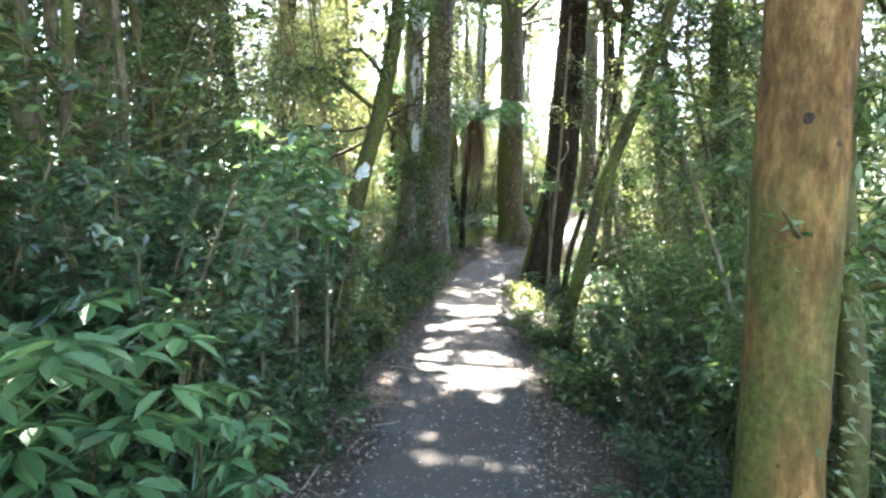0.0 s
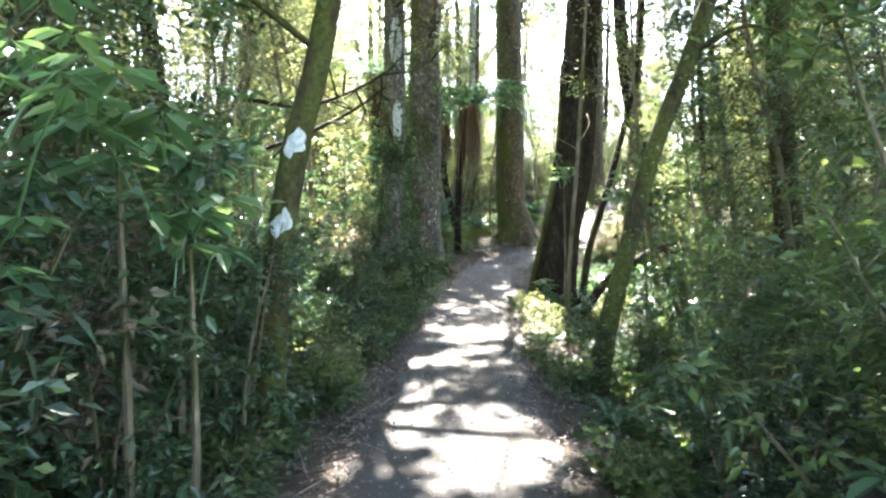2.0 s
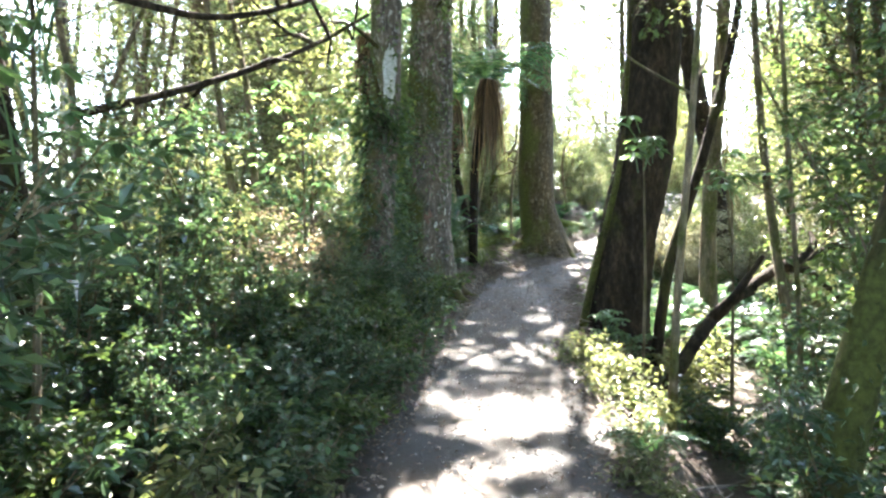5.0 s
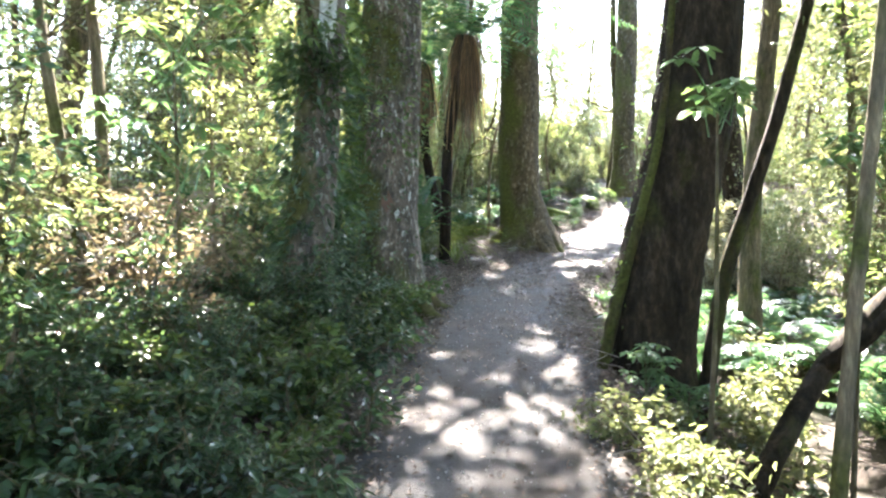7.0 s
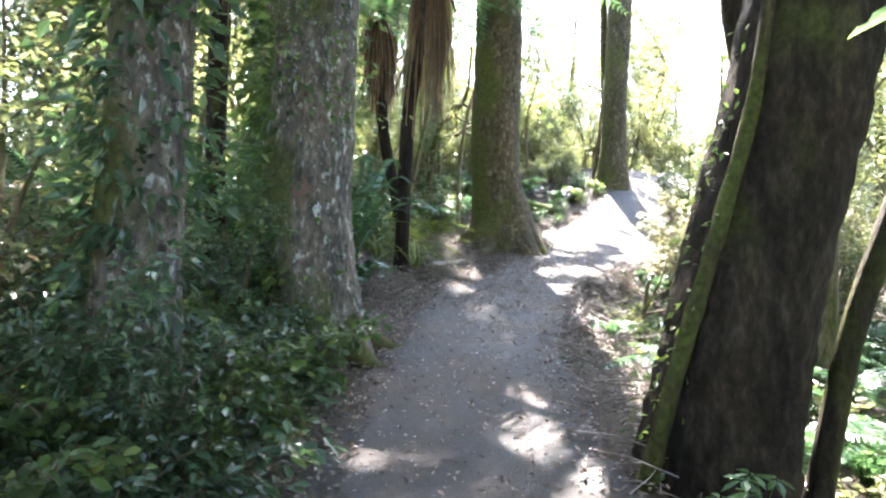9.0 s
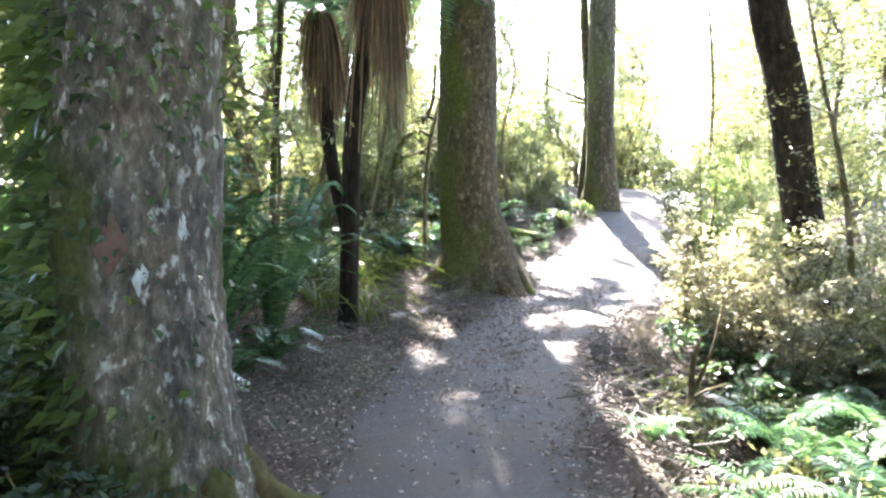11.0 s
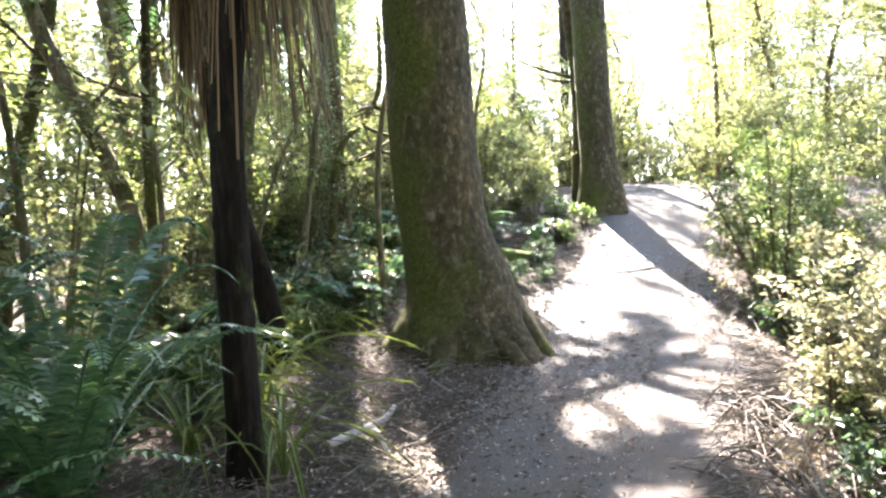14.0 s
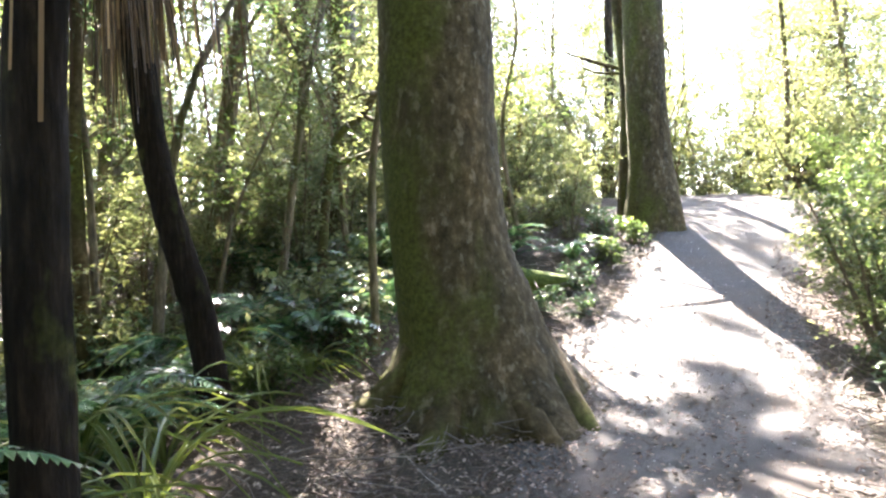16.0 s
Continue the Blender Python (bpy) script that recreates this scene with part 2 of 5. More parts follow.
def tube(geo, pts, radii, sides=7, rough=0.0, lobes=0.0, rng=None, lobe_count=5):
    """A tapering tube along pts; rough wobbles the skin, lobes flare the foot into buttresses."""
    pts, radii = np.asarray(pts, float), np.asarray(radii, float)
    n = len(pts)
    d = unit(np.gradient(pts, axis=0))
    ref = np.array([1.0, 0.0, 0.0]) if abs(d[0, 0]) < 0.8 else np.array([0.0, 1.0, 0.0])
    u = unit(np.cross(d, ref))
    w = np.cross(d, u)
    ang = np.linspace(0, 2 * np.pi, sides, endpoint=False)
    r = np.repeat(radii[:, None], sides, 1)
    if rng is not None and rough:
        bumps = np.zeros((n, sides))
        for k in range(4):
            bumps += np.sin(ang[None] * rng.integers(1, 5 + 2 * k) + rng.uniform(0, 6.3) + np.linspace(0, rng.uniform(3, 14), n)[:, None]) / (k + 1.5)
        r = r * (1 + rough * bumps + rough * 0.5 * rng.normal(size=(n, sides)))
    if lobes:
        foot = np.exp(-np.arange(n) * (6.0 / n) * 2.2)[:, None]
        r = r * (1 + lobes * foot * (0.5 + 0.5 * np.cos(ang[None] * lobe_count + 0.7)) ** 2)
    v = pts[:, None] + u[:, None] * (np.cos(ang)[None, :, None] * r[..., None]) + w[:, None] * (np.sin(ang)[None, :, None] * r[..., None])
    i, j = np.meshgrid(np.arange(n - 1), np.arange(sides), indexing="ij")
    k = (j + 1) % sides
    geo.add(v.reshape(-1, 3), np.stack([i * sides + j, i * sides + k, (i + 1) * sides + k, (i + 1) * sides + j], -1).reshape(-1, 4))
    if sides <= 12:
        for ring, flip in ((0, True), (n - 1, False)):
            idx = ring * sides + np.arange(sides)
            geo.f.append((idx[::-1] if flip else idx)[None] + geo.n - n * sides)


def leaves(geo, base, way, length, width, rng, fold=0.25, broad=False, up=0.6, droop=0.15):
    """One folded blade per base point, along way."""
    n = len(base)
    way = unit(way)
    nor = unit(rng.normal(size=(n, 3)) * (1 - up) + np.array([0, 0, 1.0]) * up)
    side = unit(np.cross(way, nor))
    nor = np.cross(side, way)
    length = np.broadcast_to(length, n)[:, None] * rng.uniform(0.7, 1.2, (n, 1))
    width = np.broadcast_to(width, n)[:, None] * rng.uniform(0.75, 1.15, (n, 1)) * 0.5
    tip = base + way * length - np.array([0, 0, 1.0]) * droop * length
    if not broad:
        mid = base + way * length * 0.45 + nor * fold * width
        v = np.stack([base, mid + side * width, tip, mid - side * width], 1)
        geo.add(v, np.arange(n * 4).reshape(n, 4))
    else:
        a, b = base + way * length * 0.3 + nor * fold * width, base + way * length * 0.68 + nor * fold * width * 0.7 - np.array([0, 0, 1.0]) * droop * 0.35 * length
        v = np.stack([base, a + side * width * 0.8, b + side * width, tip, b - side * width, a - side * width * 0.8], 1)
        i = np.arange(n)[:, None] * 6
        geo.add(v, np.concatenate([i + np.array([[0, 1, 2, 3]]), i + np.array([[0, 3, 4, 5]])]))


# ---- ground and path ----
LINE_Y = [-40, 0, 3.9, 6.2, 10.2, 12.7, 16, 18.7, 21.4, 23.6, 25.2, 28, 31, 36, 60]
LINE_X = [0, 0, 0.07, 0.2, 0.33, 0.65, 1.07, 1.8, 3.45, 4.5, 5.7, 7.6, 8.6, 9.4, 12]
LINE_W = [0.6, 0.62, 0.64, 0.66, 0.76, 0.74, 0.68, 0.85, 1.12, 1.18, 1.0, 1.1, 1.1, 1.1, 1.1]
RISE_Y = [-40, 0, 4, 8, 10, 13, 15, 17.5, 20, 22, 23.6, 27, 29, 33, 70]
RISE_Z = [0, 0, -0.09, -0.03, 0.03, 0.24, 0.42, 0.56, 0.68, 0.85, 1.1, 2.3, 2.75, 3.1, 3.6]


def smooth(a):
    a = np.clip(a, 0, 1)
    return a * a * (3 - 2 * a)


def wave(x, y, s, k=0.0):
    """Gentle unevenness of about one unit, over s metres."""
    return (np.sin(x / s * 1.3 + 1.7 * np.sin(y / s * 0.7 + k)) + np.sin(y / s * 1.1 - 1.3 * np.sin(x / s * 0.9 + 2 * k)) + 0.6 * np.sin((x + y) / s * 2.1 + k)) / 2.6


def side_of(x, y):
    """Distance to the right of the path's middle line."""
    y = np.asarray(y, float)
    slope = np.interp(y, [18, 20, 27, 31], [0.94, 0.86, 0.82, 0.95])
    return (np.asarray(x, float) - np.interp(y, LINE_Y, LINE_X)) * slope


def land(x, y):
    x, y = np.asarray(x, float), np.asarray(y, float)
    d, w = side_of(x, y), np.interp(y, LINE_Y, LINE_W)
    z = np.interp(y, RISE_Y, RISE_Z)
    z = (np.interp(y - 0.8, RISE_Y, RISE_Z) + z + np.interp(y + 0.8, RISE_Y, RISE_Z)) / 3
    z = z + np.interp(y, [14, 18, 22, 26], [0.3, 0.12, 0.08, 0.05]) * smooth((-d - w) / 1.3)
    z = z - np.interp(y, [18, 21, 25], [0.5, 0.3, 0.0]) * smooth((d - w) / 1.1)
    off = smooth((np.abs(d) - w) / 0.8)
    z = z + off * (0.07 * wave(x, y, 0.7) + 0.04 * wave(x, y, 0.23, 2.0)) + 0.22 * wave(x, y, 4.0, 1.0) * smooth((np.abs(d) - 2.5) / 4)
    z = z + 0.008 * wave(x, y, 0.35, 4.0)
    return z


def spot(x, y, lift=0.0):
    return Vector((x, y, float(land(x, y)) + lift))


def grid(geo, xs, ys, z):
    gx, gy = np.meshgrid(xs, ys)
    v = np.stack([gx, gy, z(gx, gy)], -1).reshape(-1, 3)
    n = len(xs)
    i, j = np.meshgrid(np.arange(len(ys) - 1), np.arange(n - 1), indexing="ij")
    a = i * n + j
    geo.add(v, np.stack([a, a + 1, a + n + 1, a + n], -1).reshape(-1, 4))


geo = Geo()
xs = np.concatenate([[-400, -150, -70, -45], np.arange(-30, -5, 1.0), np.arange(-5, 10, 0.11), np.arange(10, 32, 1.0), [45, 70, 150, 400]])
ys = np.concatenate([[-400, -150, -60], np.arange(-30, -2, 1.0), np.arange(-2, 31, 0.11), np.arange(31, 62, 1.0), [80, 150, 400, 900]])
grid(geo, xs, ys, land)
ground = tagged(new("ground", geo.mesh("ground", SOIL, True)), "dark brown forest soil with moss and fallen leaves", "ground", kind="structure")

geo = Geo()
rows_y = np.arange(-12, 33, 0.07)
across = np.array([-1.12, -1.04, -0.95, -0.8, -0.6, -0.4, -0.2, 0, 0.2, 0.4, 0.6, 0.8, 0.95, 1.04, 1.12])
cx, cw = np.interp(rows_y, LINE_Y, LINE_X), np.interp(rows_y, LINE_Y, LINE_W)
ragged = 1 + 0.10 * wave(rows_y, rows_y * 0.3, 0.35)[:, None] + 0.06 * wave(rows_y, rows_y, 0.11, 3.0)[:, None] * np.sign(across)[None]
px = cx[:, None] + across[None] * cw[:, None] * ragged / 0.92
py = np.repeat(rows_y[:, None], len(across), 1)
pz = land(px, py) + 0.03 - 0.07 * smooth((np.abs(across)[None] - 0.8) / 0.3) + 0.006 * wave(px, py, 0.06, 1.0)
n = len(across)
i, j = np.meshgrid(np.arange(len(rows_y) - 1), np.arange(n - 1), indexing="ij")
a = i * n + j
geo.add(np.stack([px, py, pz], -1), np.stack([a, a + 1, a + n + 1, a + n], -1).reshape(-1, 4))
tagged(new("path", geo.mesh("path", GRAVEL, True)), "trodden dark grey gravel walking track", "path", kind="structure")


# ---- light gaps in the canopy ----
LATTICE = np.random.default_rng(5).uniform(0, 1, (64, 64))


def uneven(x, y):
    """Smooth random field between 0 and 1, one unit between its knots."""
    i, j = np.floor(x).astype(int), np.floor(y).astype(int)
    u, v = smooth(x - i), smooth(y - j)
    at = lambda a, b: LATTICE[a % 64, b % 64]
    return (at(i, j) * (1 - u) + at(i + 1, j) * u) * (1 - v) + (at(i, j + 1) * (1 - u) + at(i + 1, j + 1) * u) * v


def gap_field(x, y):
    return 0.62 * uneven(x / 0.48 + 20, y / 0.6 + 20) + 0.38 * uneven(x / 0.19 + 7, y / 0.22 + 9)


FIELD_LEVELS = np.sort(gap_field(*np.random.default_rng(6).uniform(-20, 20, (2, 20000))))


def openness(x, y):
    """How open the canopy is along the sun's way from a point of the ground: 0 closed, 1 clear."""
    def blob(bx, by, rx, ry, v):
        return v * np.exp(-(((x - bx) / rx) ** 2 + ((y - by) / ry) ** 2) ** 1.5)
    o = 0.1 + 0.18 * (x < -0.85) * (y > 7.6) + 0.12 * (x > 1.2) * (y < 17) + 0.3 * (x < -1.6) * np.where(y > 7.6, 1.0, 0.0) + blob(-1.4, 2.9, 0.7, 0.9, 0.3) + 0.2 * (x < -2.2) * (y > 10.5) + 0.3 * (x > 2.0) * (y > 10)
    return np.clip(o + blob(0.5, 8.7, 1.1, 2.2, 0.55) + blob(0.9, 11.0, 0.75, 0.5, 0.9) + blob(0.3, 12.6, 0.25, 0.28, 0.9) + blob(1.0, 12.7, 0.5, 0.3, 0.5)
                   + blob(4.7, 24.0, 2.4, 3.1, 0.38) + blob(0.6, 22.4, 1.3, 1.3, 0.6) + blob(7.5, 28, 4.5, 5, 0.2) + blob(3.9, 15.5, 1.7, 4.5, 0.55) + blob(-4, 30, 8, 8, 0.7) + blob(0, 25.5, 3.5, 4, 0.8)
                   + blob(-0.8, 8.5, 0.65, 1.0, 0.9) + blob(0.2, 6.1, 0.8, 1.2, 0.3) + blob(1.1, 20.3, 0.75, 0.8, 0.8) + blob(3.2, 9.0, 0.5, 0.8, 0.5) + blob(-1, 18.3, 1.3, 1.3, 0.5) + blob(1.3, 18.6, 0.3, 0.3, 0.5) + blob(1.2, 21.2, 0.6, 0.45, 0.8) + blob(1.0, 19.1, 0.35, 0.4, 0.8) + blob(2.4, 19.0, 0.35, 0.35, 0.6) + blob(4.5, 19.2, 1.3, 1.3, 0.6) + blob(-1.9, 12.0, 0.9, 2.2, 0.8) + blob(3.0, 13.4, 0.9, 1.3, 0.5) + blob(1.5, 11.8, 0.5, 1.3, 0.6) - blob(1.8, 21.6, 0.8, 1.0, 0.5) - blob(3.4, 18.8, 0.6, 1.2, 0.3), 0.02, 1)


def shades(points):
    """Which canopy points stay: those whose shadow does not fall into a light gap."""
    k = (points[:, 2] - land(points[:, 0], points[:, 1])) / TO_SUN[2]
    for _ in range(2):
        x, y = points[:, 0] - TO_SUN[0] * k, points[:, 1] - TO_SUN[1] * k
        k = (points[:, 2] - land(x, y)) / TO_SUN[2]
    x, y = points[:, 0] - TO_SUN[0] * k, points[:, 1] - TO_SUN[1] * k
    level = np.searchsorted(FIELD_LEVELS, gap_field(x, y)) / len(FIELD_LEVELS)
    return level > openness(x, y)


# ---- trees ----
def crown(root, top, reach, height, count, seed, leaf=0.2, material=None, low=0.0):
    """Limbs from the trunk's top with leaf sprays; sprays are sparser where the light gaps are."""
    rng = np.random.default_rng(seed)
    top = np.asarray(top, float)
    green = Geo()
    for k in range(9):
        limb = Geo()
        a = k * 2.4 + rng.uniform(-0.5, 0.5)
        end = top + np.array([math.cos(a) * reach * rng.uniform(0.6, 1), math.sin(a) * reach * rng.uniform(0.6, 1), height * rng.uniform(0.1, 0.9)])
        start = top - np.array([0, 0, rng.uniform(0, 1.0)])
        mid = (start + end) / 2 + rng.normal(size=3) * 0.25 + np.array([0, 0, 0.3])
        tube(limb, curve_points([start, mid, end], 4), np.linspace(0.08, 0.02, 9), 5)
        for _ in range(4):
            s = start + (end - start) * rng.uniform(0.4, 1)
            e = s + rng.normal(size=3) * np.array([0.9, 0.9, 0.35])
            tube(limb, [s, (s + e) / 2 + rng.normal(size=3) * 0.1, e], [0.025, 0.018, 0.008], 4)
        part("limb", limb, BARK_POLE, root, smooth=True)
    sprays = count // 40
    c = unit(rng.normal(size=(sprays, 3))) * rng.uniform(0.1, 1, (sprays, 1)) ** 0.5 * np.array([reach, reach, height * 0.6]) + top + np.array([0, 0, height * (0.45 - low)])
    base = np.repeat(c, 40, 0) + rng.normal(size=(sprays * 40, 3)) * np.array([0.36, 0.36, 0.15])
    base = base[shades(base)]
    leaves(green, base, rng.normal(size=(len(base), 3)) * np.array([1, 1, 0.4]), leaf, leaf * 0.5, rng, up=0.55)
    part("crown", green, material or LEAF_MID, root)


def trunk_tree(name, anchors, radii, bark, label, sides=18, rough=0.03, lobes=0.0, seed=1, steps=10, lobe_count=5):
    """A tree whose trunk follows anchors from the ground upward; returns its root and the trunk's top."""
    rng = np.random.default_rng(seed)
    root = thing(name, label, "tree")
    pts = curve_points(anchors, steps)
    rr = np.interp(np.linspace(0, 1, len(pts)), np.linspace(0, 1, len(radii)), radii)
    geo = Geo()
    tube(geo, pts, rr, sides, rough, lobes, rng, lobe_count)
    part("trunk", geo, bark, root, smooth=True)
    return root, pts[-1]


def up(x, y, sink=0.12):
    return (x, y, float(land(x, y)) - sink)


# big mossy tree beside the bend
big, big_top = trunk_tree("tree", [up(2.42, 22.72, 0.25), (2.38, 22.7, 1.45), (2.26, 22.7, 2.1), (2.21, 22.7, 3.1), (2.22, 22.7, 4.0), (2.18, 22.7, 6.5), (2.15, 22.7, 9.0)],
                          [0.82, 0.53, 0.435, 0.42, 0.41, 0.385, 0.36], BARK_BIG, "large tree with mossy grey-brown trunk beside the path", 40, 0.02, 0.55, 3, 16)
crown(big, big_top, 5.0, 4.0, 15000, 11)
rear, rear_top = trunk_tree("tree", [up(5.84, 27.1, 0.3), (5.8, 27.1, 3.2), (5.78, 27.1, 4.3), (5.8, 27.1, 6.7), (5.8, 27.1, 10)],
                            [0.46, 0.31, 0.285, 0.28, 0.25], BARK_BIG, "straight tree with mossy trunk at the path's edge", 22, 0.02, 0.25, 4, 10)
crown(rear, rear_top, 4.5, 4.0, 10000, 12)
lean, lean_top = trunk_tree("tree", [up(2.06, 14.1, 0.2), (2.1, 14.1, 0.6), (2.2, 14.1, 1.4), (2.42, 14.1, 2.5), (2.52, 14.1, 4.0), (2.62, 14.1, 6.2), (2.7, 14.1, 8.5)],
                            [0.42, 0.36, 0.335, 0.33, 0.3, 0.28, 0.25], BARK_DARK, "leaning tree with dark furrowed trunk beside the path", 28, 0.045, 0.25, 5, 16)
crown(lean, lean_top, 4.5, 3.5, 15000, 13)
slim, slim_top = trunk_tree("tree", [up(1.58, 8.9, 0.15), (1.72, 8.9, 0.5), (1.93, 8.9, 1.35), (2.15, 8.9, 2.2), (2.5, 8.9, 3.1), (2.85, 8.9, 4.2), (3.5, 8.8, 6.0), (4.0, 8.7, 7.5)],
                            [0.12, 0.095, 0.086, 0.082, 0.08, 0.076, 0.065, 0.05], BARK_STEM, "slender leaning tree with dark trunk", 12, 0.04, 0.1, 6, 8)
crown(slim, slim_top, 2.5, 2.5, 4000, 14)
slim2, slim2_top = trunk_tree("tree", [up(2.5, 14.0, 0.1), (2.66, 14.0, 1.0), (2.86, 14.0, 1.7), (3.12, 14.0, 2.6), (3.5, 14.1, 4.2), (3.7, 14.2, 6.5)],
                              [0.075, 0.06, 0.058, 0.055, 0.045, 0.03], BARK_DARK, "thin leaning young tree with dark stem", 9, 0.04, 0.0, 7, 6)
crown(slim2, slim2_top, 1.8, 2.0, 2500, 20)
lich, lich_top = trunk_tree("tree", [up(-1.08, 7.0), (-1.0, 7.0, 1.0), (-0.92, 7.0, 1.6), (-0.82, 7.0, 2.1), (-0.68, 7.0, 2.65), (-0.5, 7.0, 3.8), (-0.3, 7.1, 6.5)],
                            [0.12, 0.095, 0.09, 0.09, 0.085, 0.075, 0.05], BARK_STEM, "leaning mossy tree with white lichen patches", 14, 0.04, 0.0, 8, 8)
crown(lich, lich_top, 3.0, 2.5, 6000, 15)
pale_a, pale_a_top = trunk_tree("tree", [up(-0.82, 14.2), (-0.78, 14.2, 1.3), (-0.72, 14.2, 2.2), (-0.67, 14.2, 3.2), (-0.66, 14.2, 5.9), (-0.7, 14.2, 9)],
                                [0.26, 0.2, 0.185, 0.185, 0.18, 0.15], BARK_PALE, "pale blotched tree trunk wrapped in climbing leaves", 20, 0.03, 0.2, 9, 10)
crown(pale_a, pale_a_top, 4.5, 3.5, 13000, 16)
pale_b, pale_b_top = trunk_tree("tree", [up(-0.1, 16.0, 0.2), (-0.14, 16, 0.9), (-0.19, 16, 1.5), (-0.2, 16, 2.4), (-0.18, 16, 3.8), (-0.16, 16, 5.5), (-0.1, 16, 9)],
                                [0.42, 0.34, 0.325, 0.32, 0.315, 0.3, 0.26], BARK_PALE, "thick pale trunk blotched with lichen beside the path", 36, 0.035, 0.16, 10, 14)
crown(pale_b, pale_b_top, 5.0, 3.5, 15000, 17)
near, near_top = trunk_tree("tree", [up(1.42, 2.8), (1.44, 2.8, 0.6), (1.47, 2.8, 1.3), (1.48, 2.8, 2.0), (1.5, 2.8, 2.6), (1.55, 2.8, 5), (1.5, 2.8, 8)],
                            [0.2, 0.17, 0.178, 0.18, 0.18, 0.17, 0.13], BARK_RED, "straight red-brown tree trunk with knots and moss", 20, 0.025, 0.15, 11, 12)
crown(near, near_top, 4.0, 3.5, 12000, 18)
far_r, far_r_top = trunk_tree("tree", [up(5.95, 20.2), (5.75, 20.2, 1.6), (5.6, 20.2, 2.5), (5.45, 20.2, 3.45), (5.2, 20.2, 4.4), (4.9, 20.2, 6.2), (4.7, 20.2, 9)],
                              [0.3, 0.22, 0.21, 0.205, 0.2, 0.18, 0.14], BARK_DARK, "leaning dark mossy tree behind sunlit shrubs", 18, 0.03, 0.2, 12, 10)
crown(far_r, far_r_top, 4.0, 3.5, 6000, 19)


def bough(root, start, end, seed, material, sprays=9, leaf=0.09, wide=0.32):
    """A side branch that droops from a trunk, with sprays of leaves along its outer part."""
    rng = np.random.default_rng(seed)
    start, end = np.array(start, float), np.array(end, float)
    wood, green = Geo(), Geo()
    pts = curve_points([start, (start + end) / 2 + np.array([0, 0, 0.28]) + rng.normal(size=3) * 0.08, end], 7)
    tube(wood, pts, np.linspace(0.026, 0.006, len(pts)), 6)
    for _ in range(sprays):
        s = pts[int(len(pts) * rng.uniform(0.35, 0.99))]
        e = s + rng.normal(size=3) * np.array([wide, wide, wide * 0.5]) - np.array([0, 0, 0.06])
        tube(wood, [s, (s + e) / 2 + np.array([0, 0, 0.03]), e], [0.006, 0.004, 0.002], 3)
        t = rng.uniform(0.2, 1.15, (26, 1))
        base = s * (1 - t) + e * t + rng.normal(size=(26, 3)) * 0.055
        base = base[shades(base)]
        leaves(green, base, unit(e - s) * 0.7 + rng.normal(size=(len(base), 3)) * np.array([0.7, 0.7, 0.4]), leaf, leaf * 0.46, rng, up=0.65)
    part("bough", wood, BARK_STEM, root, smooth=True)
    tagged(part("leaf_spray", green, material, root), kind="stuff")


for k, (tree_root, start, end, material) in enumerate((
        (pale_a, (-0.66, 14.2, 4.3), (0.1, 11.9, 3.35), LEAF_MID), (pale_a, (-0.66, 14.2, 4.6), (-0.5, 11.4, 3.6), LEAF_MID), (pale_a, (-0.66, 14.2, 4.9), (0.45, 12.6, 3.9), LEAF_SUN),
        (pale_a, (-0.68, 14.2, 3.6), (-1.5, 12.4, 3.2), LEAF_MID), (pale_a, (-0.66, 14.2, 5.2), (0.2, 12.2, 4.6), LEAF_SUN), (pale_b, (-0.18, 16, 4.6), (0.6, 13.6, 4.4), LEAF_MID),
        (pale_b, (-0.18, 16, 5.0), (0.3, 14.2, 4.9), LEAF_SUN), (pale_a, (-0.7, 14.2, 2.9), (-0.75, 12.6, 2.75), LEAF_MID), (lean, (2.5, 14.1, 3.8), (1.9, 12.3, 3.7), LEAF_MID),
        (lean, (2.5, 14.1, 4.2), (2.9, 12.2, 3.9), LEAF_SUN), (slim, (2.5, 8.9, 3.1), (3.3, 8.2, 3.0), LEAF_MID), (slim, (2.7, 8.9, 3.7), (2.1, 8.3, 3.6), LEAF_MID),
        (lich, (-0.68, 7, 2.65), (-1.5, 6.2, 2.75), LEAF_MID), (lich, (-0.6, 7, 3.2), (-0.1, 6.0, 3.35), LEAF_MID), (lich, (-0.62, 7, 3.0), (-1.4, 7.4, 3.1), LEAF_SHADE),
        (near, (1.5, 2.8, 1.95), (2.3, 3.1, 1.75), LEAF_MID), (near, (1.5, 2.8, 2.3), (2.4, 3.6, 2.2), LEAF_SUN), (near, (1.45, 2.8, 1.2), (2.2, 3.2, 1.25), LEAF_MID))):
    bough(tree_root, start, end, 700 + k, material, 12)

# forest trees standing further from the path, several added for their unseen crowns' shade
rng = np.random.default_rng(77)
FOREST = [(-4.0, 2), (-3.2, 5.5), (-5.5, 9), (-3.4, 11.5), (-6.5, 14), (-4.2, 17.5), (-7.5, 20), (-3.2, 24), (-6.5, 27), (-1.2, 29), (4.6, 1.5), (5.2, 6), (4.4, 11), (7.5, 10), (7.8, 15), (9.5, 20), (11.5, 25), (-10, 6), (-11, 16), (-10.5, 25), (-5, 33), (0.3, 34), (1.3, 30.6), (2.7, 31.4), (-2.4, 31), (12, 13), (10.5, 5), (-2.5, -4), (3.5, -5), (-7, -2), (8, -2), (-13, 33), (17, 20), (16, 30), (4.2, 37.5), (6.8, 39.5), (2.2, 40.5), (-3.5, 41), (4.6, 34.2), (7.4, 33.6)]
